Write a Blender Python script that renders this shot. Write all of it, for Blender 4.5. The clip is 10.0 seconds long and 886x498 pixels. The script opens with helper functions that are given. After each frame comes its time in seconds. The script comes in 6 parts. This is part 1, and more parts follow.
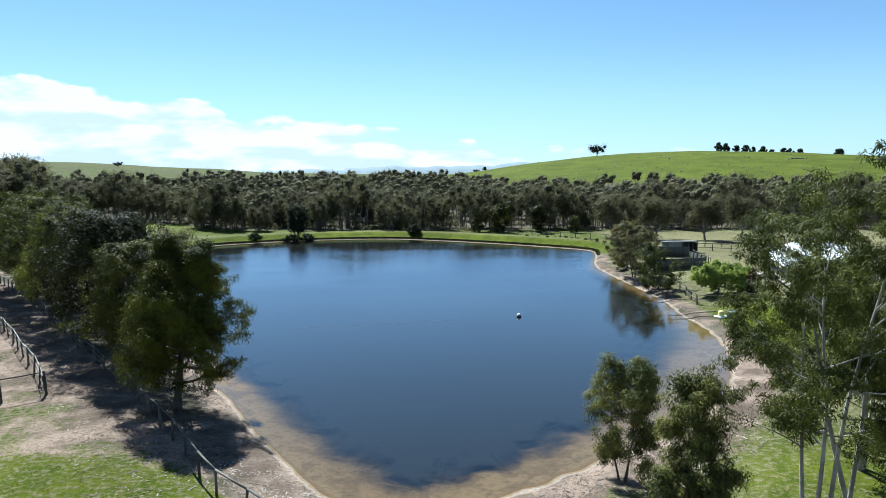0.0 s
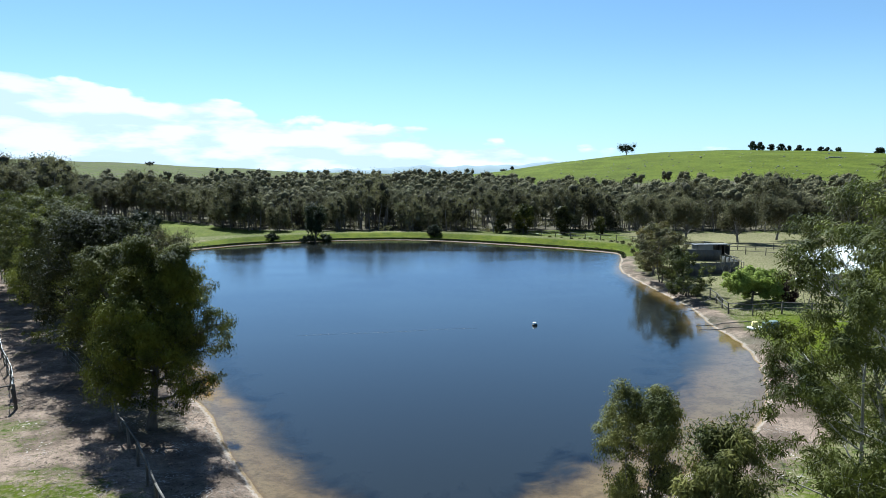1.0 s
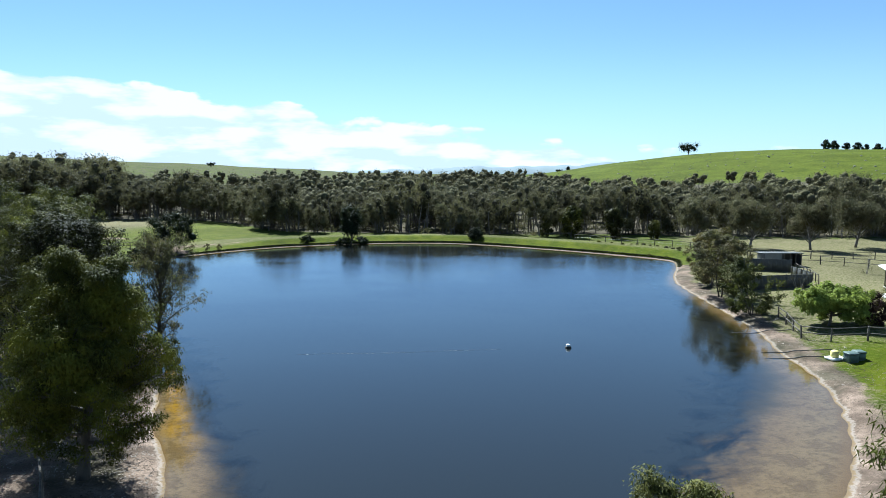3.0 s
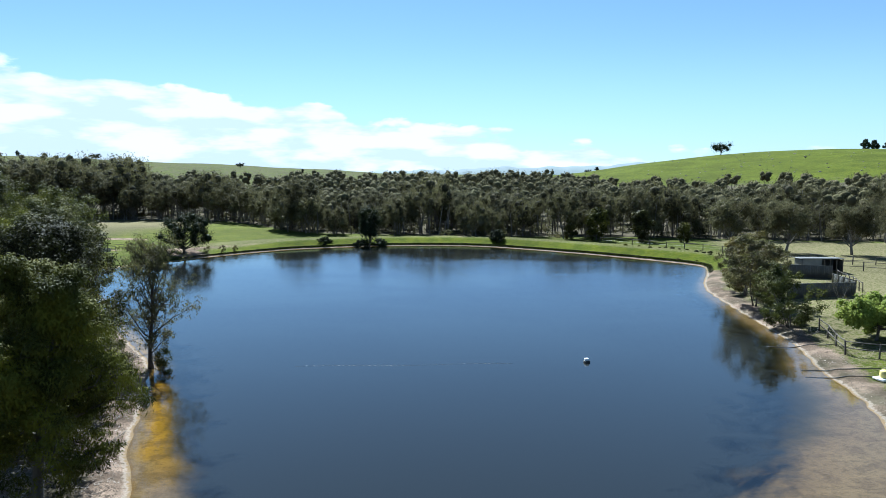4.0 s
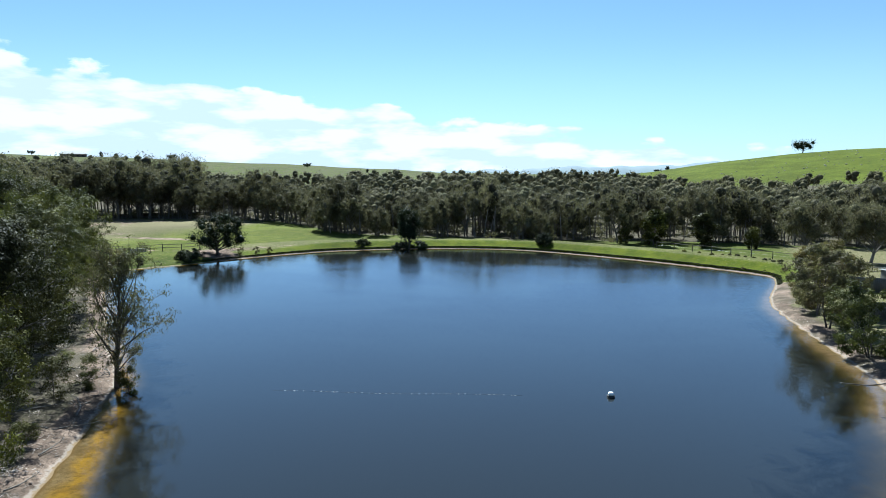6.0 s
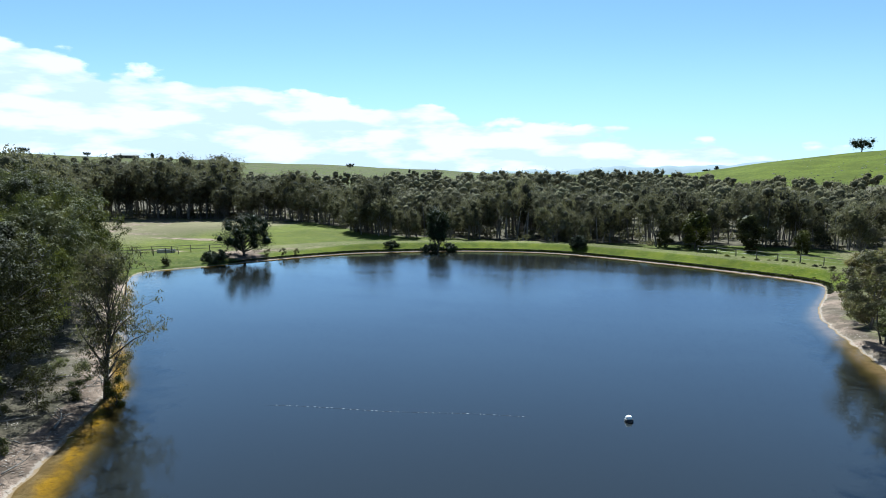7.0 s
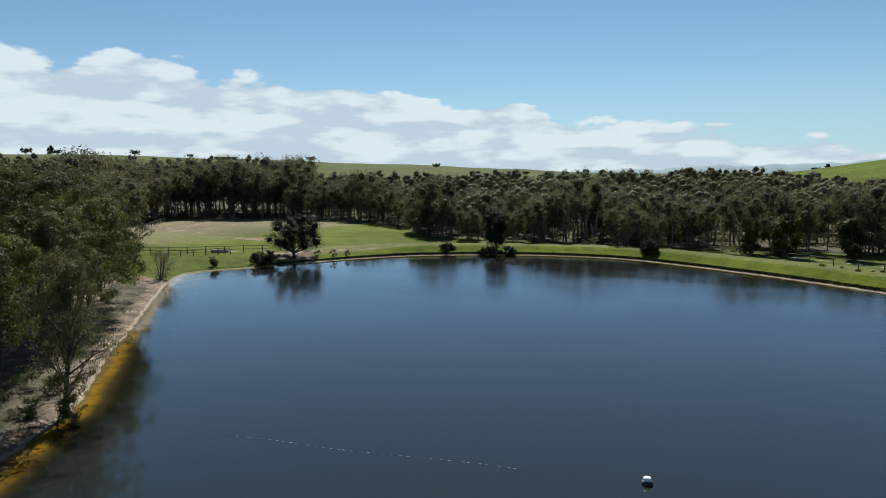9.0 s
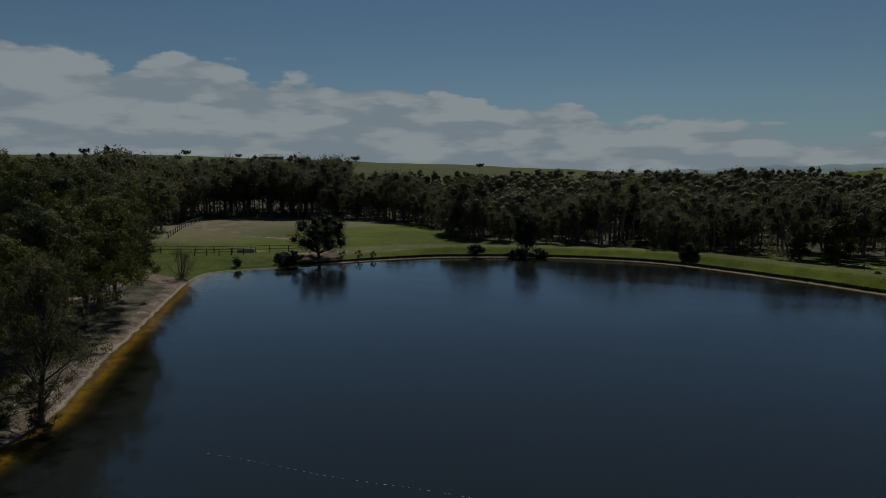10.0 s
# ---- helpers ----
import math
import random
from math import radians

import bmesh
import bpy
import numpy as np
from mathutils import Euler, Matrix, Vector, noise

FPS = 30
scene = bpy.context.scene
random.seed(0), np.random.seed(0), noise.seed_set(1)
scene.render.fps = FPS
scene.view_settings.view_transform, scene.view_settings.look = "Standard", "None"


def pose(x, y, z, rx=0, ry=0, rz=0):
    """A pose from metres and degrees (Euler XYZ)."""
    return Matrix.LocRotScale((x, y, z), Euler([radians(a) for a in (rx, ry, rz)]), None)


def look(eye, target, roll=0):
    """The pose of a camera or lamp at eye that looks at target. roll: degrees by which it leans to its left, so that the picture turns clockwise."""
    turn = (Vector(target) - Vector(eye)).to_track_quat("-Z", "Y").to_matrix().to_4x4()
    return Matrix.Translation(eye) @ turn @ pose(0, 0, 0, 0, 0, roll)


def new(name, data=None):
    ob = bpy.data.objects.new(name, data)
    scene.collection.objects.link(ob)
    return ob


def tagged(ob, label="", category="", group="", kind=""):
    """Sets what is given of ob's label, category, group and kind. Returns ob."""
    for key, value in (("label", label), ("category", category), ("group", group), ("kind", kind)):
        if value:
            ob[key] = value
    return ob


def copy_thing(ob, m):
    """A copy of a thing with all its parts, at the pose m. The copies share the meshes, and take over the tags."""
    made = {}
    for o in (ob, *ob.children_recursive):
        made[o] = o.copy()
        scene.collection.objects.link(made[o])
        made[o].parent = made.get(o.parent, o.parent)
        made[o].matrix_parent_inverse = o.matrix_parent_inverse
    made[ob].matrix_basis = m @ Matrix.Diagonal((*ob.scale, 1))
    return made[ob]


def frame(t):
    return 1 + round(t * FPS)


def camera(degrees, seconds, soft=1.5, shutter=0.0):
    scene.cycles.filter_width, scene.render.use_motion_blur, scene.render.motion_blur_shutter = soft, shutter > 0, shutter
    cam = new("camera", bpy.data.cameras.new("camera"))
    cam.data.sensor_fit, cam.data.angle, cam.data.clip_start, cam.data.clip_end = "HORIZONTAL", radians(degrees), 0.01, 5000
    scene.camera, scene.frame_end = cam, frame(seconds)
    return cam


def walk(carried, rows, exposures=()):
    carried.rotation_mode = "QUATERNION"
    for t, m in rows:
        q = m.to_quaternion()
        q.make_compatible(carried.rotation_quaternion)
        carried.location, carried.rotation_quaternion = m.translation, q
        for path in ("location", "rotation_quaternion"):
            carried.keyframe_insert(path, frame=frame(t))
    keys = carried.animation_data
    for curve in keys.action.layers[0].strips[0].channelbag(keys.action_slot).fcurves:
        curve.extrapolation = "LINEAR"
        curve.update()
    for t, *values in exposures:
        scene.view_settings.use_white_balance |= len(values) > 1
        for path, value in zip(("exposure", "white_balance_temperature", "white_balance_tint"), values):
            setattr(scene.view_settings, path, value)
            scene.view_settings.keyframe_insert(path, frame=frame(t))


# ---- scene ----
cam = camera(69.0, 10.0, 0.7)
PATH = [
    (0, (-0.32, -1.951, 15.162), (-0.318, 0.035, 14.928), -0.2),
    (0.5, (0.535, 0.091, 15.136), (0.494, 2.076, 14.901), -0.2),
    (1, (1.338, 2.059, 15.086), (1.254, 4.043, 14.851), -0.2),
    (1.5, (2.127, 3.979, 15.057), (1.999, 5.961, 14.823), -0.2),
    (2, (2.841, 5.932, 15.058), (2.671, 7.911, 14.824), -0.2),
    (2.5, (3.516, 7.922, 15.021), (3.303, 9.897, 14.787), -0.2),
    (4, (5.074, 13.855, 14.929), (4.733, 15.813, 14.698), -0.2),
    (4.5, (5.762, 15.914, 14.912), (5.379, 17.863, 14.681), -0.2),
    (5, (6.581, 17.903, 14.889), (6.154, 19.843, 14.659), -0.2),
    (5.5, (7.501, 19.93, 14.837), (7.02, 21.857, 14.606), -0.2),
    (7, (9.844, 26.05, 14.82), (9.175, 27.921, 14.591), -0.3),
    (7.5, (10.638, 28.199, 14.773), (9.904, 30.045, 14.543), -0.3),
    (8, (11.427, 30.419, 14.737), (10.63, 32.239, 14.507), -0.4),
    (8.5, (12.131, 32.656, 14.662), (11.27, 34.447, 14.433), -0.5),
    (9, (12.751, 34.818, 14.616), (11.829, 36.578, 14.388), -0.5),
    (9.5, (13.234, 37.051, 14.544), (12.252, 38.778, 14.317), -0.4),
    (10, (13.701, 39.302, 14.493), (12.658, 40.994, 14.266), -0.4),
]
EXPOSURES = [(0.0, 1.43, 5330, 0), (8.6, 1.43, 5330, 0), (9.0, 0.85, 5900, 0), (9.5, 0.13, 5950, 0), (10.0, -0.82, 5950, 0)]
walk(cam, [(t, look(eye, target, roll)) for t, eye, target, roll in PATH], EXPOSURES)

# ---- sky, sun and exposure ----
SUN_AZ, SUN_EL = -24.0, 49.0          # degrees from +y towards +x, and above the horizon

world = bpy.data.worlds.new("sky")
scene.world = world
world.use_nodes = True
wn, wl = world.node_tree.nodes, world.node_tree.links
wn.clear()


def dress(n, operation="", data_type="", blend_type="", interpolation_type="", attribute_name=""):
    if operation:
        n.operation = operation
    if data_type:
        n.data_type = data_type
    if blend_type:
        n.blend_type = blend_type
    if interpolation_type:
        n.interpolation_type = interpolation_type
    if attribute_name:
        n.attribute_name = attribute_name
    return n


def wnode(kind, **props):
    return dress(wn.new(kind), **props)


def wmath(op, a, b=None, c=None):
    n = wnode("ShaderNodeMath", operation=op)
    for i, v in enumerate((a, b, c)):
        if v is None:
            continue
        if isinstance(v, (int, float)):
            n.inputs[i].default_value = v
        else:
            wl.new(v, n.inputs[i])
    return n.outputs[0]


def wrange(v, a, b, lo=0.0, hi=1.0):
    n = wnode("ShaderNodeMapRange", interpolation_type="SMOOTHSTEP")
    wl.new(v, n.inputs["Value"])
    for k, x in (("From Min", a), ("From Max", b), ("To Min", lo), ("To Max", hi)):
        n.inputs[k].default_value = x
    return n.outputs["Result"]


def wnoise(vec, scale, detail, rough=0.55, distort=0.0):
    n = wnode("ShaderNodeTexNoise")
    wl.new(vec, n.inputs["Vector"])
    n.inputs["Scale"].default_value, n.inputs["Detail"].default_value = scale, detail
    n.inputs["Roughness"].default_value, n.inputs["Distortion"].default_value = rough, distort
    return n.outputs["Fac"]


sky = wnode("ShaderNodeTexSky")
sky.sky_type, sky.sun_disc = "NISHITA", False
sky.sun_elevation, sky.sun_rotation = radians(SUN_EL), radians(SUN_AZ)
sky.altitude, sky.air_density, sky.dust_density, sky.ozone_density = 100, 1.0, 0.05, 2.4
coord = wnode("ShaderNodeTexCoord")
split = wnode("ShaderNodeSeparateXYZ")
wl.new(coord.outputs["Generated"], split.inputs[0])
squash = wnode("ShaderNodeMapping")
squash.inputs["Scale"].default_value = (1.0, 1.0, 2.6)
wl.new(coord.outputs["Generated"], squash.inputs["Vector"])
puff = wnoise(squash.outputs[0], 9.0, 8.0, 0.58, 0.15)
streak = wnode("ShaderNodeMapping")
streak.inputs["Scale"].default_value = (1.0, 1.0, 4.5)
wl.new(coord.outputs["Generated"], streak.inputs["Vector"])
under = wnoise(streak.outputs[0], 7.0, 6.0, 0.55)
# the bank of cumulus stands higher in the west
top = wmath("MULTIPLY_ADD", split.outputs["X"], -0.142, 0.05)
top = wmath("MAXIMUM", top, 0.03)
warp = wnode("ShaderNodeVectorMath", operation="ADD")
wl.new(squash.outputs[0], warp.inputs[0])
drift = wnode("ShaderNodeTexNoise")
wl.new(squash.outputs[0], drift.inputs["Vector"])
drift.inputs["Scale"].default_value, drift.inputs["Detail"].default_value = 20.0, 5.0
sway = wnode("ShaderNodeVectorMath", operation="SCALE")
wl.new(drift.outputs["Color"], sway.inputs[0])
sway.inputs["Scale"].default_value = 0.07
wl.new(sway.outputs[0], warp.inputs[1])
heads = wnode("ShaderNodeTexVoronoi")
heads.feature = "SMOOTH_F1"
wl.new(warp.outputs[0], heads.inputs["Vector"])
heads.inputs["Scale"].default_value, heads.inputs["Smoothness"].default_value = 13.0, 0.25
top = wmath("ADD", top, wmath("MULTIPLY_ADD", puff, 0.055, -0.028))
top = wmath("ADD", top, wmath("MULTIPLY_ADD", heads.outputs["Distance"], -0.042, 0.017))
edge = wrange(wmath("SUBTRACT", top, split.outputs["Z"]), -0.001, 0.008)
cover = wrange(wmath("ADD", under, wmath("MULTIPLY", split.outputs["X"], -0.45)), 0.3, 0.43)
mask = wmath("MULTIPLY", edge, cover)
grey = wrange(wmath("ADD", under, wmath("MULTIPLY", heads.outputs["Distance"], 0.25)), 0.54, 0.7)
tone = wnode("ShaderNodeMix", data_type="RGBA")
wl.new(wmath("MULTIPLY", grey, 0.75), tone.inputs[0])
tone.inputs[6].default_value, tone.inputs[7].default_value = (10.0, 10.1, 10.3, 1), (6.2, 6.9, 7.9, 1)
mixed = wnode("ShaderNodeMix", data_type="RGBA")
wl.new(wmath("MULTIPLY", mask, 0.95), mixed.inputs[0])
haze = wnode("ShaderNodeMix", data_type="RGBA")
wl.new(wrange(split.outputs["Z"], -0.02, 0.2, 0.6, 0.0), haze.inputs[0])
wl.new(sky.outputs[0], haze.inputs[6])
haze.inputs[7].default_value = (4.9, 7.2, 9.4, 1)
wl.new(haze.outputs[2], mixed.inputs[6])
wl.new(tone.outputs[2], mixed.inputs[7])
back = wnode("ShaderNodeBackground")
back.inputs["Strength"].default_value = 0.0445
wl.new(mixed.outputs[2], back.inputs["Color"])
wl.new(back.outputs[0], wnode("ShaderNodeOutputWorld").inputs["Surface"])

sun = new("sun", bpy.data.lights.new("sun", "SUN"))
sun.data.energy, sun.data.angle, sun.data.color = 5.0, radians(0.53), (1.0, 0.95, 0.87)
az, el = radians(SUN_AZ), radians(SUN_EL)
sun.matrix_world = look((40 * math.sin(az), 40 * math.cos(az), 60), (40 * math.sin(az) - math.sin(az) * math.cos(el), 40 * math.cos(az) - math.cos(az) * math.cos(el), 60 - math.sin(el)))


# ---- materials ----
class Nodes:
    """A short hand for building a node material."""

    def __init__(self, name):
        self.m = bpy.data.materials.new(name)
        self.m.use_nodes = True
        self.t = self.m.node_tree
        self.t.nodes.clear()

    def add(self, kind, ins=None, **props):
        n = dress(self.t.nodes.new(kind), **props)
        for k, v in (ins or {}).items():
            if isinstance(v, bpy.types.NodeSocket):
                self.t.links.new(v, n.inputs[k])
            else:
                n.inputs[k].default_value = v
        return n

    def pos(self, sx=1.0, sy=1.0, sz=1.0):
        c = self.add("ShaderNodeNewGeometry").outputs["Position"]
        return self.add("ShaderNodeMapping", {"Vector": c, "Scale": (sx, sy, sz)}).outputs[0]

    def local(self, sx=1.0, sy=1.0, sz=1.0):
        c = self.add("ShaderNodeTexCoord").outputs["Object"]
        return self.add("ShaderNodeMapping", {"Vector": c, "Scale": (sx, sy, sz)}).outputs[0]

    def noise(self, vec, scale, detail=4.0, rough=0.55, distort=0.0):
        return self.add("ShaderNodeTexNoise", {"Vector": vec, "Scale": scale, "Detail": detail, "Roughness": rough, "Distortion": distort}).outputs["Fac"]

    def ramp(self, v, a, b, lo=0.0, hi=1.0):
        return self.add("ShaderNodeMapRange", {"Value": v, "From Min": a, "From Max": b, "To Min": lo, "To Max": hi}, interpolation_type="SMOOTHSTEP").outputs[0]

    def math(self, op, a, b=0.0):
        return self.add("ShaderNodeMath", {0: a, 1: b}, operation=op).outputs[0]

    def mix(self, f, a, b, blend="MIX"):
        a = (*a, 1) if isinstance(a, tuple) and len(a) == 3 else a
        b = (*b, 1) if isinstance(b, tuple) and len(b) == 3 else b
        return self.add("ShaderNodeMix", {0: f, 6: a, 7: b}, data_type="RGBA", blend_type=blend).outputs[2]

    def attr(self, name):
        return self.add("ShaderNodeAttribute", attribute_name=name).outputs["Fac"]

    def bump(self, h, strength, distance):
        return self.add("ShaderNodeBump", {"Height": h, "Strength": strength, "Distance": distance}).outputs[0]

    def finish(self, shader):
        self.add("ShaderNodeOutputMaterial", {"Surface": shader})
        return self.m


def plain(name, c1, c2, scale=3.0, rough=0.7, bump=0.02, metal=0.0, fine=40.0, stretch=(1, 1, 1), local=True):
    """Two colours mixed by a coarse and a fine noise, with fine relief."""
    n = Nodes(name)
    v = n.local(*stretch) if local else n.pos(*stretch)
    a, b = n.noise(v, scale, 4), n.noise(v, fine, 3)
    r = n.add("ShaderNodeObjectInfo").outputs["Random"]
    f = n.ramp(n.math("ADD", n.math("ADD", n.math("MULTIPLY", a, 0.7), n.math("MULTIPLY", b, 0.3)), n.math("MULTIPLY", n.math("SUBTRACT", r, 0.5), 0.16)), 0.35, 0.75)
    p = n.add("ShaderNodeBsdfPrincipled", {"Base Color": n.mix(f, c1, c2), "Roughness": n.ramp(b, 0.2, 0.8, rough - 0.08, min(1.0, rough + 0.1)), "Metallic": metal,
                                           "Normal": n.bump(n.math("ADD", a, b), 0.6, bump)})
    return n.finish(p.outputs[0])


def foliage(name, dark, light, tip, glow=0.35, rough=0.6, through_tint=(0.13, 0.16, 0.02)):
    """Leaves: each one its own shade, shifted from tree to tree; light passes through them."""
    n = Nodes(name)
    g = n.add("ShaderNodeNewGeometry").outputs["Random Per Island"]
    r = n.add("ShaderNodeObjectInfo").outputs["Random"]
    big = n.noise(n.pos(), 0.6, 2)
    c = n.mix(g, dark, light)
    c = n.mix(n.ramp(n.math("ADD", big, n.math("MULTIPLY", n.math("SUBTRACT", r, 0.5), 0.2)), 0.35, 0.72), c, tip)
    stand = n.ramp(n.noise(n.pos(), 0.14, 2), 0.34, 0.66, 0.72, 1.28)       # whole trees differ too
    c = n.mix(1.0, c, n.add("ShaderNodeCombineColor", {0: stand, 1: stand, 2: stand}).outputs[0], "MULTIPLY")
    hsv = n.add("ShaderNodeHueSaturation", {"Hue": n.ramp(r, 0, 1, 0.484, 0.51), "Saturation": n.ramp(r, 0, 1, 0.85, 1.08), "Value": n.ramp(n.math("FRACT", n.math("MULTIPLY", r, 7.3)), 0, 1, 0.84, 1.2), "Color": c}).outputs[0]
    p = n.add("ShaderNodeBsdfPrincipled", {"Base Color": hsv, "Roughness": rough, "Specular IOR Level": 0.06})
    t = n.add("ShaderNodeBsdfTranslucent", {"Color": n.mix(0.5, hsv, through_tint, "ADD")})
    return n.finish(n.add("ShaderNodeMixShader", {0: glow, 1: p.outputs[0], 2: t.outputs[0]}).outputs[0])


def bark(name, c1, c2, c3):
    n = Nodes(name)
    v = n.local(1, 1, 0.25)
    a, b, c = n.noise(v, 2.2, 5, 0.6), n.noise(v, 14.0, 4), n.noise(n.local(), 0.9, 2)
    col = n.mix(n.ramp(a, 0.4, 0.62), c1, c2)
    col = n.mix(n.ramp(c, 0.48, 0.68), col, c3)
    p = n.add("ShaderNodeBsdfPrincipled", {"Base Color": col, "Roughness": 0.85, "Normal": n.bump(n.math("ADD", a, b), 0.8, 0.03)})
    return n.finish(p.outputs[0])


def make_ground():
    n = Nodes("ground_surface")
    v = n.pos()
    sh, dry, dirt, wood, lush = (n.attr(k) for k in ("shore", "dry", "dirt", "wood", "lush"))
    mid, fine, grit = n.noise(v, 0.45, 6, 0.62), n.noise(v, 3.0, 6, 0.7), n.noise(v, 16.0, 4, 0.7)
    patch = n.noise(v, 0.16, 6, 0.6, 0.4)
    # grass
    g = n.mix(n.ramp(mid, 0.36, 0.64), (0.041, 0.059, 0.0075), (0.073, 0.088, 0.0125))
    g = n.mix(n.ramp(fine, 0.42, 0.7), g, (0.1, 0.098, 0.025))
    gl = n.mix(n.ramp(mid, 0.36, 0.64), (0.053, 0.071, 0.0025), (0.09, 0.103, 0.004))
    gl = n.mix(n.ramp(fine, 0.45, 0.75, 0, 0.7), gl, (0.098, 0.108, 0.008))
    g = n.mix(lush, g, gl)
    straw = n.mix(n.ramp(fine, 0.35, 0.65), (0.112, 0.096, 0.045), (0.18, 0.155, 0.087))
    g = n.mix(n.ramp(n.math("ADD", dry, n.math("MULTIPLY", n.math("SUBTRACT", fine, 0.5), 1.7)), 0.28, 0.72), g, straw)
    broad = n.ramp(n.noise(v, 0.035, 5, 0.62, 0.6), 0.34, 0.66, 0.76, 1.12)       # richer and poorer stretches of pasture
    g = n.mix(1.0, g, n.add("ShaderNodeCombineColor", {0: broad, 1: broad, 2: broad}).outputs[0], "MULTIPLY")
    # bare earth with litter
    e = n.mix(n.ramp(mid, 0.35, 0.68), (0.108, 0.077, 0.057), (0.302, 0.219, 0.165))
    e = n.mix(n.ramp(fine, 0.50, 0.68), e, (0.105, 0.0784, 0.0574))
    e = n.mix(n.ramp(grit, 0.50, 0.62, 0, 0.85), e, (0.063, 0.049, 0.035))
    f = n.ramp(n.math("ADD", dirt, n.math("MULTIPLY", n.math("SUBTRACT", n.math("ADD", n.math("MULTIPLY", patch, 0.35), n.math("ADD", n.math("MULTIPLY", mid, 0.35), n.math("MULTIPLY", fine, 0.3))), 0.5), 2.2)), 0.4, 0.62)
    c = n.mix(f, g, e)
    # floor of the woods
    w = n.mix(n.ramp(mid, 0.35, 0.65), (0.05, 0.044, 0.028), (0.105, 0.088, 0.06))
    c = n.mix(n.ramp(n.math("ADD", wood, n.math("MULTIPLY", n.math("SUBTRACT", patch, 0.5), 1.2)), 0.35, 0.65), c, w)
    # the strand: wet rim, pale scum line, then bed, mud and painted-in deep-water gloom
    s2 = n.math("ADD", sh, n.math("MULTIPLY", n.math("SUBTRACT", fine, 0.5), 0.9))
    c = n.mix(n.ramp(s2, 0.40, 0.26, 0, 0.5), c, (0.364, 0.308, 0.252))
    c = n.mix(n.ramp(s2, 0.20, 0.08), c, (0.21, 0.147, 0.084))
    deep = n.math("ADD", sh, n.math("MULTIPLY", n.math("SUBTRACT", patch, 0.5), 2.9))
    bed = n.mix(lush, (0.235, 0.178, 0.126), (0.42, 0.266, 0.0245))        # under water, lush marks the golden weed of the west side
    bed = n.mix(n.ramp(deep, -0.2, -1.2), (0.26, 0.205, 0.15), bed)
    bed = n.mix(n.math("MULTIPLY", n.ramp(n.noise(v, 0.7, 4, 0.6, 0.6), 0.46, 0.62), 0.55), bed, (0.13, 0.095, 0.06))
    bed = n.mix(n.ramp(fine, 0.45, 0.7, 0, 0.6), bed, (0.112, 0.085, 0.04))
    # darker with depth: mud, plus the light lost in deep water painted in
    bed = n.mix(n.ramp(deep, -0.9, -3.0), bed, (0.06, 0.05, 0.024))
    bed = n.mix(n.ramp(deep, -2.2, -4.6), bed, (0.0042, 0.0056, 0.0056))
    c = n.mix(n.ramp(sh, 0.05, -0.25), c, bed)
    tex = n.math("ADD", n.math("MULTIPLY", fine, 1.0), n.math("MULTIPLY", grit, 0.5))
    p = n.add("ShaderNodeBsdfPrincipled", {"Base Color": c, "Roughness": 0.95, "Specular IOR Level": 0.05,
                                           "Normal": n.bump(tex, 0.9, 0.12)})
    return n.finish(p.outputs[0])


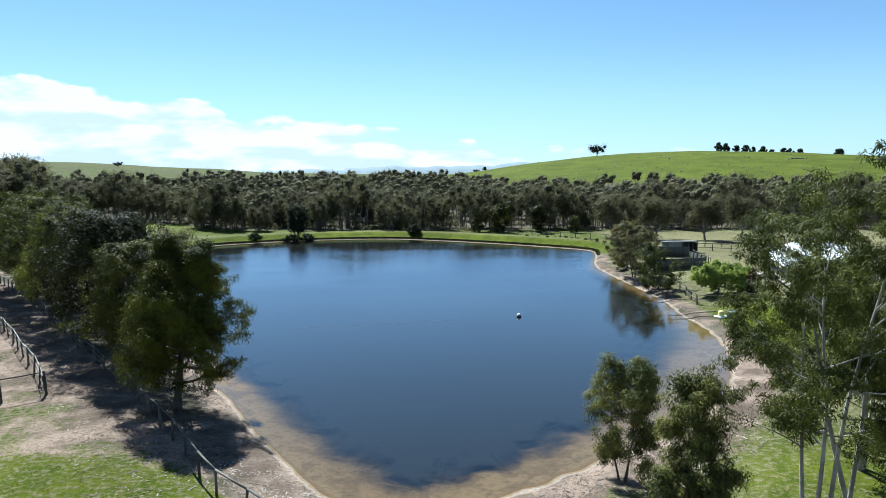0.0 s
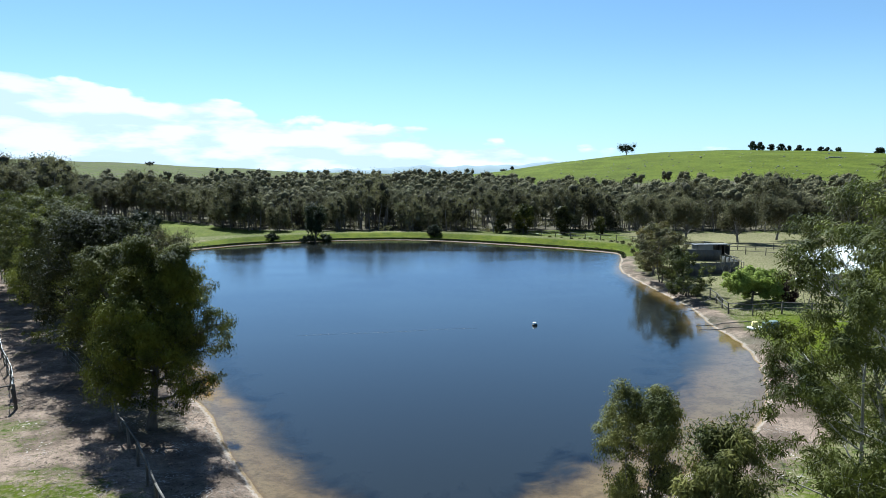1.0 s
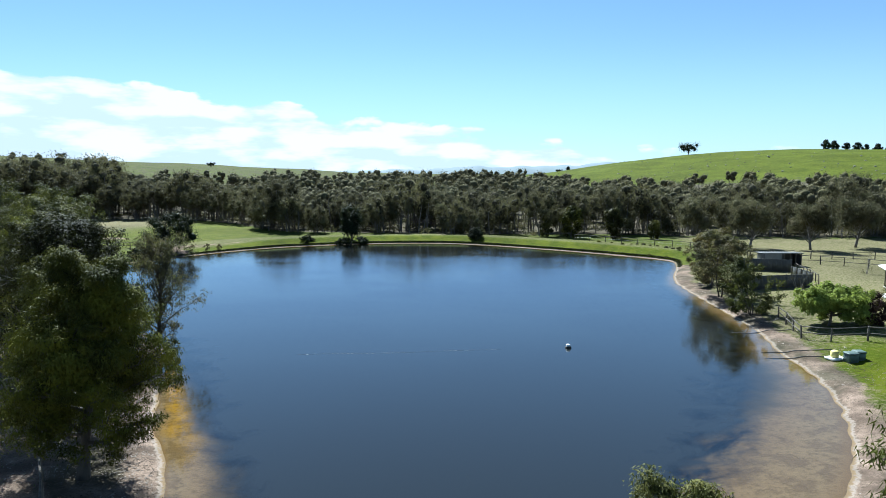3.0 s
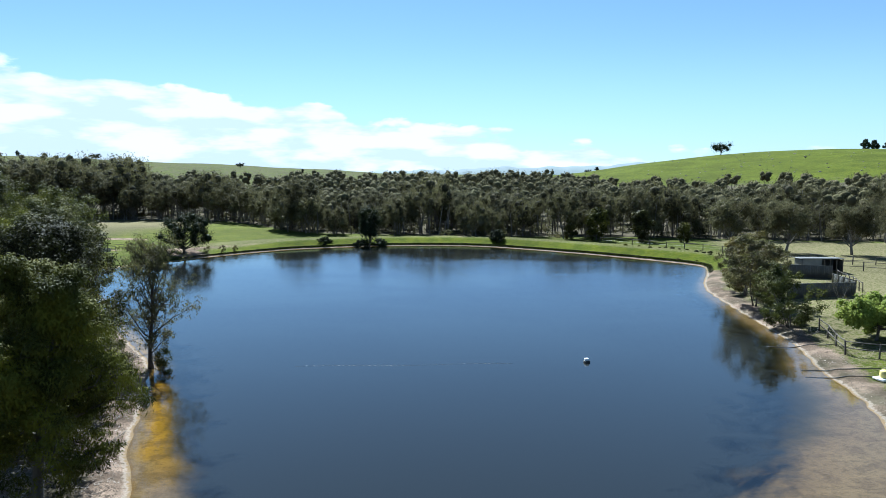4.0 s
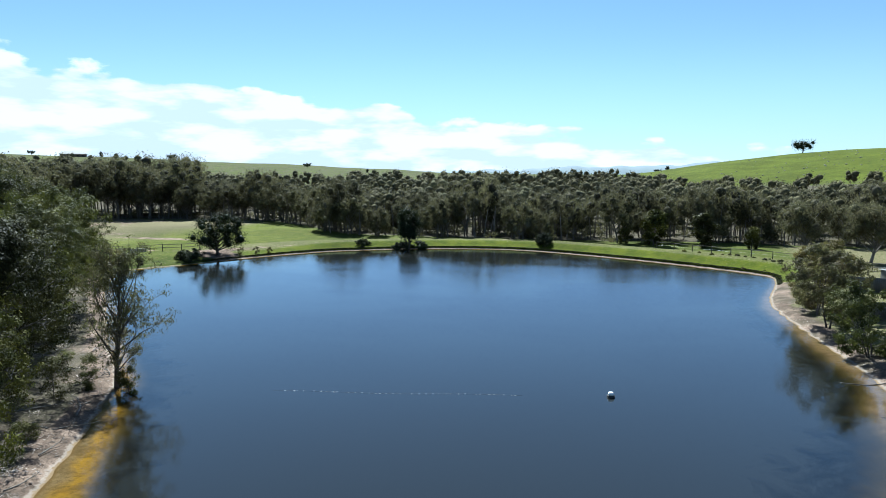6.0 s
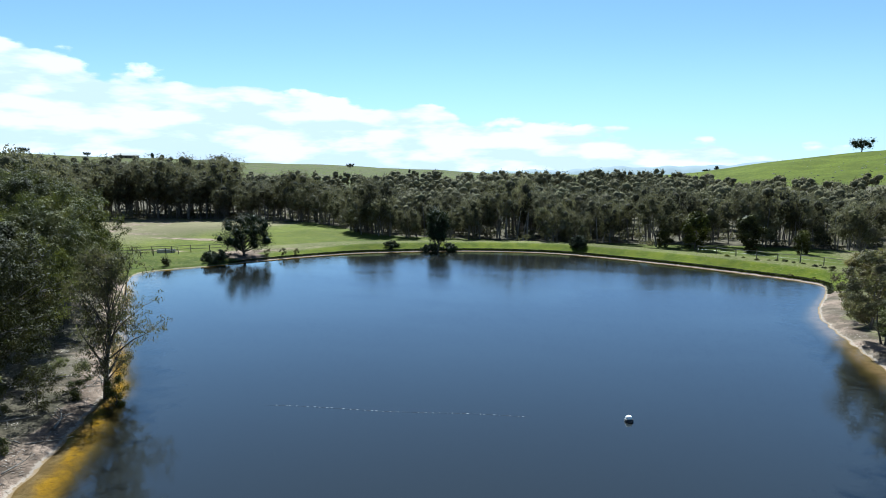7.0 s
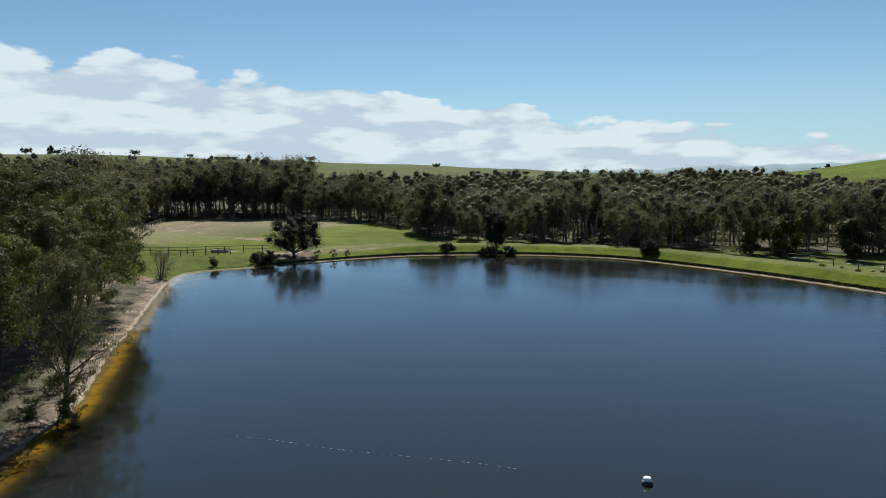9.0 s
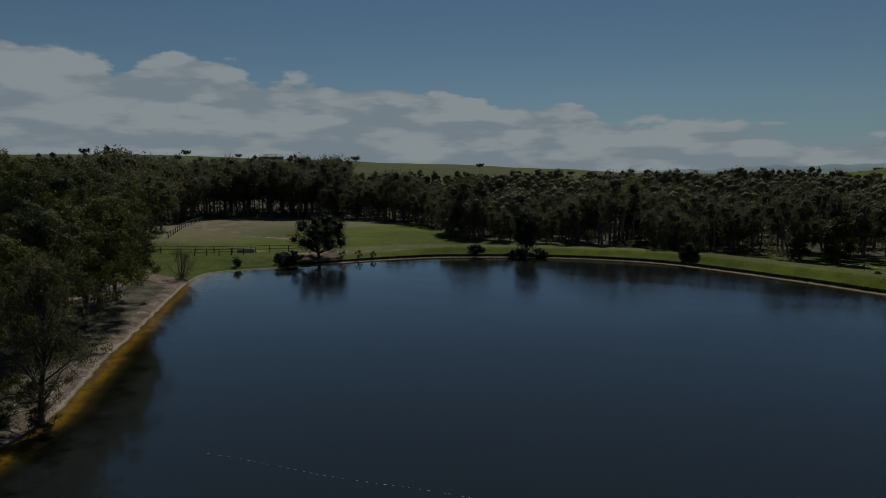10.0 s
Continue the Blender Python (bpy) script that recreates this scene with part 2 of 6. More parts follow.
def make_water():
    n = Nodes("pond_water")
    v = n.pos()
    xyz = n.add("ShaderNodeSeparateXYZ", {0: v})
    px, py = xyz.outputs[0], xyz.outputs[1]
    shore = n.attr("shore")
    # breeze: cat's-paws on the open water; the west side, the near end and the edges lie in the lee
    gust = n.ramp(n.noise(n.pos(0.7, 1.3, 1), 0.06, 4, 0.55, 0.8), 0.36, 0.64, 0.6, 1.0)
    lee = n.math("MULTIPLY", n.ramp(px, -58.0, -26.0, 0.3, 1.0), n.math("MULTIPLY", n.math("MULTIPLY", n.ramp(py, 46.0, 105.0, 0.14, 1.0), n.ramp(py, 112.0, 136.0, 1.0, 0.62)), n.ramp(shore, -0.5, -5.0, 0.9, 1.0)))
    calm = n.math("MULTIPLY", gust, lee)

    def slope(vec, scale, detail):
        c = n.add("ShaderNodeTexNoise", {"Vector": vec, "Scale": scale, "Detail": detail, "Roughness": 0.6}).outputs["Color"]
        return n.add("ShaderNodeVectorMath", {0: c, 1: (0.5, 0.5, 0.5)}, operation="SUBTRACT").outputs[0]

    # fine ripples with the wind: crests across the pond
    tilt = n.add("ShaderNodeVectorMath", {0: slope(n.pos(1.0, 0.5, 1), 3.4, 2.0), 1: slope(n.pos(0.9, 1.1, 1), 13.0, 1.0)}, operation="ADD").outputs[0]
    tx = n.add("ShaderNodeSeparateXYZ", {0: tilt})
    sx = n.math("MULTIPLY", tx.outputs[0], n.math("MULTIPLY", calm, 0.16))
    # every slope tipped south, built in so reflections lift towards the sky
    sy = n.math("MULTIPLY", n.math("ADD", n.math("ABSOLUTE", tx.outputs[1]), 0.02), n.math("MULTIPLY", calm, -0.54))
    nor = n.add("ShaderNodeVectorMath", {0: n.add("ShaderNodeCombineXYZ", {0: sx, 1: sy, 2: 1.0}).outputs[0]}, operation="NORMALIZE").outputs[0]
    fr = n.add("ShaderNodeFresnel", {"IOR": 1.345}).outputs[0]
    fr = n.math("MINIMUM", n.math("MULTIPLY", fr, 1.3), 1.0)        # makes up for light lost between ripples
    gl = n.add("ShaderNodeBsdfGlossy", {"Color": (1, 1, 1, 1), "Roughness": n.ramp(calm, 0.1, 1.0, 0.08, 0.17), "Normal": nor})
    gl.distribution = "BECKMANN"
    tr = n.add("ShaderNodeBsdfTransparent", {"Color": (0.8, 0.74, 0.57, 1)})
    mud = n.add("ShaderNodeBsdfDiffuse", {"Color": (0.0128, 0.0141, 0.0134, 1)})
    ragged = n.math("MULTIPLY", n.math("SUBTRACT", n.noise(v, 0.4, 6, 0.66, 0.5), 0.5), 9.0)
    depth = n.math("ADD", shore, n.math("MULTIPLY", ragged, n.ramp(shore, -0.5, -4.0)))
    body = n.add("ShaderNodeMixShader", {0: n.ramp(depth, -1.6, -4.6, 0.02, 1.0), 1: tr.outputs[0], 2: mud.outputs[0]})
    return n.finish(n.add("ShaderNodeMixShader", {0: fr, 1: body.outputs[0], 2: gl.outputs[0]}).outputs[0])


M_GROUND, M_WATER = make_ground(), make_water()
M_LEAF_GUM = foliage("gum_leaves", (0.004, 0.0055, 0.0025), (0.045, 0.047, 0.0105), (0.106, 0.099, 0.017), 0.05)
M_LEAF_OLIVE = foliage("olive_leaves", (0.016, 0.019, 0.007), (0.07, 0.073, 0.021), (0.132, 0.122, 0.03), 0.14)
M_LEAF_RIVER = foliage("river_gum_leaves", (0.008, 0.011, 0.0045), (0.047, 0.053, 0.016), (0.112, 0.111, 0.031), 0.14)
M_LEAF_WOOD = foliage("woodland_leaves", (0.034, 0.036, 0.017), (0.078, 0.075, 0.036), (0.1, 0.085, 0.043), 0.3, 0.65, (0.13, 0.125, 0.055))
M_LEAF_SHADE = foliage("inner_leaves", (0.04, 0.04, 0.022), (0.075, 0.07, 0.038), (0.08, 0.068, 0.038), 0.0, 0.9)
M_LEAF_DARK = foliage("dark_leaves", (0.006, 0.01, 0.005), (0.016, 0.023, 0.01), (0.02, 0.027, 0.012), 0.06)
M_LEAF_BRIGHT = foliage("bright_leaves", (0.1, 0.155, 0.009), (0.2, 0.27, 0.018), (0.27, 0.33, 0.025), 0.42)
M_LEAF_PURPLE = foliage("purple_leaves", (0.03, 0.012, 0.016), (0.06, 0.022, 0.025), (0.05, 0.03, 0.03), 0.2)
M_LEAF_SPARSE = foliage("sparse_leaves", (0.05, 0.046, 0.022), (0.105, 0.094, 0.042), (0.135, 0.098, 0.045), 0.25)
M_GRASS = foliage("grass_blades", (0.05, 0.074, 0.008), (0.085, 0.11, 0.016), (0.125, 0.13, 0.035), 0.2, 0.6)
M_LITTER = foliage("litter_scraps", (0.03, 0.023, 0.017), (0.16, 0.125, 0.095), (0.42, 0.36, 0.3), 0.02, 0.85)
# near-black, so the blades draw the shadow line under the lip
M_LIP_SHADE = foliage("bank_sedge", (0.008, 0.01, 0.004), (0.022, 0.025, 0.009), (0.03, 0.028, 0.011), 0.05, 0.7)
M_BARK_PALE = bark("pale_gum_bark", (0.29, 0.26, 0.22), (0.18, 0.155, 0.125), (0.36, 0.335, 0.295))
M_BARK_DARK = bark("dark_bark", (0.05, 0.04, 0.031), (0.088, 0.072, 0.056), (0.034, 0.029, 0.024))
M_BARK_WOOD = bark("woodland_bark", (0.10, 0.085, 0.07), (0.2, 0.175, 0.15), (0.07, 0.06, 0.05))
M_POST = plain("weathered_timber", (0.05, 0.042, 0.034), (0.15, 0.125, 0.1), 4, 0.85, 0.01, stretch=(1, 1, 0.3))
M_RAIL = plain("grey_rail", (0.05, 0.044, 0.038), (0.11, 0.096, 0.082), 4, 0.8, 0.008)
M_WIRE = plain("galvanised_wire", (0.3, 0.3, 0.29), (0.42, 0.42, 0.4), 4, 0.45, 0.001, 0.8)
M_WHITE_ROOF = plain("white_roof_steel", (0.78, 0.78, 0.76), (0.7, 0.7, 0.69), 0.8, 0.4, 0.004)
M_WALL = plain("cream_weatherboard", (0.5, 0.45, 0.36), (0.58, 0.53, 0.44), 1.5, 0.75, 0.006)
M_DECK = plain("deck_boards", (0.36, 0.32, 0.27), (0.48, 0.43, 0.37), 2, 0.75, 0.006, stretch=(0.3, 1, 1))
M_STEEL = plain("grey_panel_steel", (0.062, 0.062, 0.06), (0.1, 0.098, 0.094), 0.9, 0.6, 0.006)
M_STEEL_L = plain("pale_panel_steel", (0.15, 0.15, 0.148), (0.21, 0.21, 0.205), 0.9, 0.6, 0.006)
M_DARK = plain("dark_interior", (0.02, 0.02, 0.02), (0.035, 0.033, 0.03), 2, 0.8, 0.004)
M_GREENBOX = plain("grey_green_plastic", (0.055, 0.085, 0.075), (0.085, 0.115, 0.1), 1.5, 0.6, 0.003)
M_YELLOW = plain("yellow_plastic", (0.62, 0.52, 0.16), (0.72, 0.63, 0.25), 2, 0.55, 0.002)
M_WHITE = plain("white_plastic", (0.72, 0.72, 0.7), (0.82, 0.82, 0.8), 2, 0.5, 0.002)
M_BLACK = plain("black_rubber", (0.012, 0.012, 0.012), (0.03, 0.03, 0.03), 3, 0.7, 0.002)
M_PIPE = plain("black_pipe", (0.02, 0.018, 0.016), (0.05, 0.045, 0.04), 3, 0.6, 0.002)
M_ROCK = plain("granite", (0.15, 0.14, 0.12), (0.26, 0.245, 0.22), 2.5, 0.9, 0.03)
M_CONCRETE = plain("pale_concrete", (0.42, 0.4, 0.36), (0.55, 0.52, 0.47), 2, 0.85, 0.006)
M_BRICK = plain("dark_brick", (0.12, 0.09, 0.07), (0.2, 0.15, 0.12), 4, 0.85, 0.006)
# aerial haze put into the colour of the farthest hills
M_FAR = plain("far_hazed_hills", (0.12, 0.155, 0.18), (0.15, 0.195, 0.205), 0.004, 0.95, 0.0, fine=0.02, local=False)
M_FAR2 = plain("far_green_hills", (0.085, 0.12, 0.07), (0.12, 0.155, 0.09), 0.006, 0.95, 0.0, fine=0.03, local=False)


# ---- mesh tools ----
class Bag:
    """Gathers vertices and faces; made into one mesh."""

    def __init__(self):
        self.v, self.f, self.n = [], {}, 0

    def put(self, verts, faces):
        verts, faces = np.asarray(verts, float).reshape(-1, 3), np.asarray(faces, int)
        self.v.append(verts)
        self.f.setdefault(faces.shape[1], []).append(faces + self.n)
        self.n += len(verts)

    def tube(self, pts, radii, sides=6, cap=True):
        pts, radii = np.asarray(pts, float), np.asarray(radii, float)
        k = len(pts)
        tan = np.gradient(pts, axis=0)
        tan /= np.linalg.norm(tan, axis=1)[:, None] + 1e-9
        ref = np.array([1.0, 0.13, 0.0]) if abs(tan[:, 2]).mean() > 0.6 else np.array([0.0, 0.1, 1.0])
        s = np.cross(tan, ref)
        s /= np.linalg.norm(s, axis=1)[:, None] + 1e-9
        u = np.cross(s, tan)
        a = np.arange(sides) * 2 * np.pi / sides
        ring = pts[:, None] + radii[:, None, None] * (np.cos(a)[None, :, None] * s[:, None] + np.sin(a)[None, :, None] * u[:, None])
        i, j = np.meshgrid(np.arange(k - 1), np.arange(sides), indexing="ij")
        q = np.stack([i * sides + j, i * sides + (j + 1) % sides, (i + 1) * sides + (j + 1) % sides, (i + 1) * sides + j], -1).reshape(-1, 4)
        self.put(ring, q)
        if cap:
            self.f.setdefault(sides, []).append(np.array([[self.n - sides + x for x in range(sides)]]))
            self.f[sides].append(np.array([[self.n - k * sides + x for x in range(sides)][::-1]]))

    def box(self, cx, cy, cz, sx, sy, sz, rz=0.0, bevel=0.0):
        """A box on its base centre, with its long edges chamfered if asked."""
        b = min(bevel, sx / 3, sy / 3, sz / 3)
        x, y = sx / 2, sy / 2
        if b > 0:
            out = [(x - b, -y), (x, -y + b), (x, y - b), (x - b, y), (-x + b, y), (-x, y - b), (-x, -y + b), (-x + b, -y)]
        else:
            out = [(x, -y), (x, y), (-x, y), (-x, -y)]
        m, c, s = len(out), math.cos(rz), math.sin(rz)
        layers = [(0, 1.0), (sz - b, 1.0), (sz, 1.0 - (2 * b / max(sx, sy) if b else 0))] if b > 0 else [(0, 1.0), (sz, 1.0)]
        vs = [(cx + (px * c - py * s) * k, cy + (px * s + py * c) * k, cz + h) for h, k in layers for px, py in out]
        self.put(vs, [(l * m + i, l * m + (i + 1) % m, (l + 1) * m + (i + 1) % m, (l + 1) * m + i) for l in range(len(layers) - 1) for i in range(m)])
        t = self.n - m
        self.f.setdefault(m, []).append(np.array([[t + i for i in range(m)]]))
        t = self.n - m * len(layers)
        self.f[m].append(np.array([[t + i for i in range(m)][::-1]]))

    def mesh(self, name, material, smooth=False):
        me = bpy.data.meshes.new(name)
        v = np.concatenate(self.v)
        me.vertices.add(len(v))
        me.vertices.foreach_set("co", v.astype(np.float32).ravel())
        idx, start, at = [], [], 0
        for k, fs in self.f.items():
            fs = np.concatenate(fs)
            idx.append(fs.ravel())
            start.append(at + np.arange(len(fs)) * k)
            at += fs.size
        me.loops.add(at)
        me.loops.foreach_set("vertex_index", np.concatenate(idx).astype(np.int32))
        start = np.concatenate(start).astype(np.int32)
        me.polygons.add(len(start))
        me.polygons.foreach_set("loop_start", start)
        if smooth:
            me.polygons.foreach_set("use_smooth", np.ones(len(start), bool))
        me.update(calc_edges=True)
        me.validate()
        me.materials.append(material)
        return me


def part(name, bag, material, parent, label="", smooth=False):
    ob = new(name, bag.mesh(name, material, smooth))
    ob.parent = parent
    return tagged(ob, label)


def thing(name, x, y, z, label, category, group="", rz=0.0):
    ob = new(name)
    ob.matrix_basis = pose(x, y, z, 0, 0, rz)
    return tagged(ob, label, category, group)


def structure(name, bag, material, label, category, smooth=False):
    return tagged(new(name, bag.mesh(name, material, smooth)), label, category, kind="structure")


# ---- the lie of the land ----
CENTRE = np.array([-14.0, 88.0])
SHORE = [(-2, 25.0), (-5.6, 26.8), (-8, 29.8), (-11.6, 35.0), (-15, 40.6), (-17.7, 44.1), (-20.6, 49.4), (-23.9, 54.8), (-26.6, 59.0),
         (-30.2, 62.7), (-35.4, 67.5), (-42, 74.5), (-54, 86.8), (-63.0, 96.4), (-67.2, 103.0), (-65.4, 108.0), (-61.9, 112.6), (-56.0, 123.6),
         (-48.7, 133.4), (-42.4, 138.2), (-32.8, 142.9), (-21.6, 146.0), (-8.8, 145.5), (8.3, 137.4), (20.2, 129.8), (27.5, 123.8), (28.4, 118.5),
         (25.0, 104.5), (24.4, 97), (25.3, 82), (25.8, 73.5), (25.1, 64.8), (25.2, 59), (23.6, 51), (19.5, 41.5), (13.5, 34.6), (7.9, 30.6), (3.4, 27.4)]


def catmull(pts, per, closed=True):
    p = np.asarray(pts, float)
    n = len(p)
    out = []
    for i in range(n if closed else n - 1):
        a, b, c, d = (p[(i + k) % n] if closed else p[min(max(i + k, 0), n - 1)] for k in (-1, 0, 1, 2))
        t = np.linspace(0, 1, per, endpoint=False)[:, None]
        out.append(0.5 * (2 * b + (c - a) * t + (2 * a - 5 * b + 4 * c - d) * t ** 2 + (3 * b - a - 3 * c + d) * t ** 3))
    return np.concatenate(out)


def even(p, n):
    """n points at even steps along the closed line p."""
    q = np.vstack([p, p[:1]])
    s = np.concatenate([[0], np.cumsum(np.linalg.norm(np.diff(q, axis=0), axis=1))])
    u = np.linspace(0, s[-1], n, endpoint=False)
    return np.stack([np.interp(u, s, q[:, 0]), np.interp(u, s, q[:, 1])], 1)


rng = np.random.default_rng(7)
N_SHORE = 1000
SHORELINE = even(catmull(SHORE, 40), N_SHORE)
ph = np.linspace(0, 2 * np.pi, N_SHORE, endpoint=False)
wob = sum(rng.normal(0, 0.22 / k ** 0.6) * np.sin(ph * f + rng.uniform(0, 6.3)) for k, f in enumerate(range(23, 160, 9), 1))
out_dir = (SHORELINE - CENTRE) / np.linalg.norm(SHORELINE - CENTRE, axis=1)[:, None]
SHORELINE = SHORELINE + out_dir * wob[:, None] * 0.4


def shore_distance(x, y):
    """Metres to the waterline: positive on land."""
    x, y = np.atleast_1d(np.asarray(x, float)), np.atleast_1d(np.asarray(y, float))
    best = np.empty(len(x))
    ang_s = np.unwrap(np.arctan2(SHORELINE[:, 1] - CENTRE[1], SHORELINE[:, 0] - CENTRE[0]))
    rad_s = np.linalg.norm(SHORELINE - CENTRE, axis=1)
    order = np.argsort(np.mod(ang_s, 2 * np.pi))
    for i in range(0, len(x), 4000):
        d = (x[i:i + 4000, None] - SHORELINE[None, ::2, 0]) ** 2 + (y[i:i + 4000, None] - SHORELINE[None, ::2, 1]) ** 2
        k = d.argmin(1) * 2
        px, py = x[i:i + 4000], y[i:i + 4000]
        near = np.full(len(px), 1e18)
        for s0 in (-2, -1, 0, 1):
            a, b = SHORELINE[(k + s0) % N_SHORE], SHORELINE[(k + s0 + 1) % N_SHORE]
            e = b - a
            t = np.clip(((px - a[:, 0]) * e[:, 0] + (py - a[:, 1]) * e[:, 1]) / (e ** 2).sum(1), 0, 1)
            near = np.minimum(near, (px - a[:, 0] - t * e[:, 0]) ** 2 + (py - a[:, 1] - t * e[:, 1]) ** 2)
        best[i:i + 4000] = np.sqrt(near)
    a = np.mod(np.arctan2(y - CENTRE[1], x - CENTRE[0]), 2 * np.pi)
    r = np.interp(a, np.mod(ang_s, 2 * np.pi)[order], rad_s[order], period=2 * np.pi)
    return np.where(np.hypot(x - CENTRE[0], y - CENTRE[1]) < r, -best, best)


def smooth(v, a, b):
    t = np.clip((v - a) / (b - a), 0, 1)
    return t * t * (3 - 2 * t)


def line_side(x, y, pts):
    """Signed distance to an open line of points; positive to its left as it runs."""
    x, y = np.asarray(x, float), np.asarray(y, float)
    best, sign = np.full(x.shape, 1e9), np.ones(x.shape)
    for (ax, ay), (bx, by) in zip(pts[:-1], pts[1:]):
        dx, dy = bx - ax, by - ay
        t = np.clip(((x - ax) * dx + (y - ay) * dy) / (dx * dx + dy * dy), 0, 1)
        d = np.hypot(x - ax - t * dx, y - ay - t * dy)
        s = np.sign(dx * (y - ay) - dy * (x - ax))
        sign = np.where(d < best, s, sign)
        best = np.minimum(best, d)
    return best * sign


FENCE_A = [(-7.0, 22.6), (-8.7, 24.2), (-11.0, 26.3), (-13.2, 29.4), (-16.6, 33.9), (-20.0, 38.2), (-23.1, 41.7), (-28.4, 47.4), (-36.2, 56.8), (-45.9, 68.9), (-51.1, 74.0), (-58.7, 82.2), (-66, 90)]
FENCE_B = [(-25.9, 38.3), (-27.8, 40.6), (-32.1, 45.9), (-37.1, 51.8), (-40.5, 55.8), (-50, 66.5), (-62, 80)]
WOOD_EDGE = [(-230, 95), (-175, 128), (-150, 152), (-163, 178), (-150, 194), (-120, 196), (-92, 190), (-70, 172), (-58, 160), (-35, 158), (-10, 157), (24, 160), (45, 157), (70, 156.5), (100, 158), (160, 160), (240, 150)]


def bell(x, y, az, dist, s_az, s_r):
    """A hill seen from the pond's near shore at an azimuth and distance; its widths along and across the line of sight."""
    a = radians(az)
    u, v = x * math.sin(a) + y * math.cos(a) - dist, x * math.cos(a) - y * math.sin(a)
    return np.exp(-0.5 * ((u / s_r) ** 2 + (v / s_az) ** 2))


def land(x, y, sd):
    """Height of the ground; sd: metres to the waterline."""
    x, y = np.asarray(x, float), np.asarray(y, float)
    far = smooth(y - 0.25 * np.abs(x + 14), 100, 118) * (sd < 60)          # the dam wall along the far shore
    left_far = smooth(-x, 47, 58) * far
    far = far * (1 - 0.75 * left_far)
    beach = 0.30 * smooth(sd, 0.05, 1.2) + 0.75 * smooth(sd, 1.0, 9.0)
    dam = 0.14 * smooth(sd, 0.0, 0.6) + 0.26 * smooth(sd, 0.62, 0.8) + 0.95 * smooth(sd, 0.8, 4.6) - 0.5 * smooth(sd, 7.5, 13.0)
    z = beach * (1 - far) + dam * far
    z = np.where(sd < 0, np.where(sd > -5, 0.09 * sd, -0.45 + 0.30 * (sd + 5)), z)
    z = np.maximum(z, -3.2)
    away = smooth(sd, 15, 60)
    z = z + away * 0.25 * np.sin(x * 0.045 + 1.3) * np.cos(y * 0.05)
    d = np.hypot(x, y)
    hills = 32.5 * bell(x, y, 20.3, 735, 150, 175) + 5 * bell(x, y, 38, 760, 120, 160) + 8 * bell(x, y, 7.0, 900, 110, 170)
    hills = hills + 43 * bell(x, y, -58, 1020, 330, 260) + 15 * bell(x, y, -33, 1150, 170, 240) + 13 * bell(x, y, -21, 1250, 140, 200) + 13 * bell(x, y, -9, 1500, 240, 200)
    hills = hills + 34 * bell(x, y, 75, 900, 380, 260) + 30 * bell(x, y, 180, 1200, 700, 300) + 34 * bell(x, y, -110, 1100, 420, 300)
    rough = 1.2 * np.sin(x * 0.021 + 0.6 * np.sin(y * 0.017)) * np.cos(y * 0.019 + 0.4) + 0.5 * np.sin(x * 0.06 + 2) * np.sin(y * 0.055)
    return z + hills * smooth(d, 180, 420) + rough * smooth(d, 260, 600)


def gz(x, y):
    return float(land([x], [y], shore_distance([x], [y]))[0])


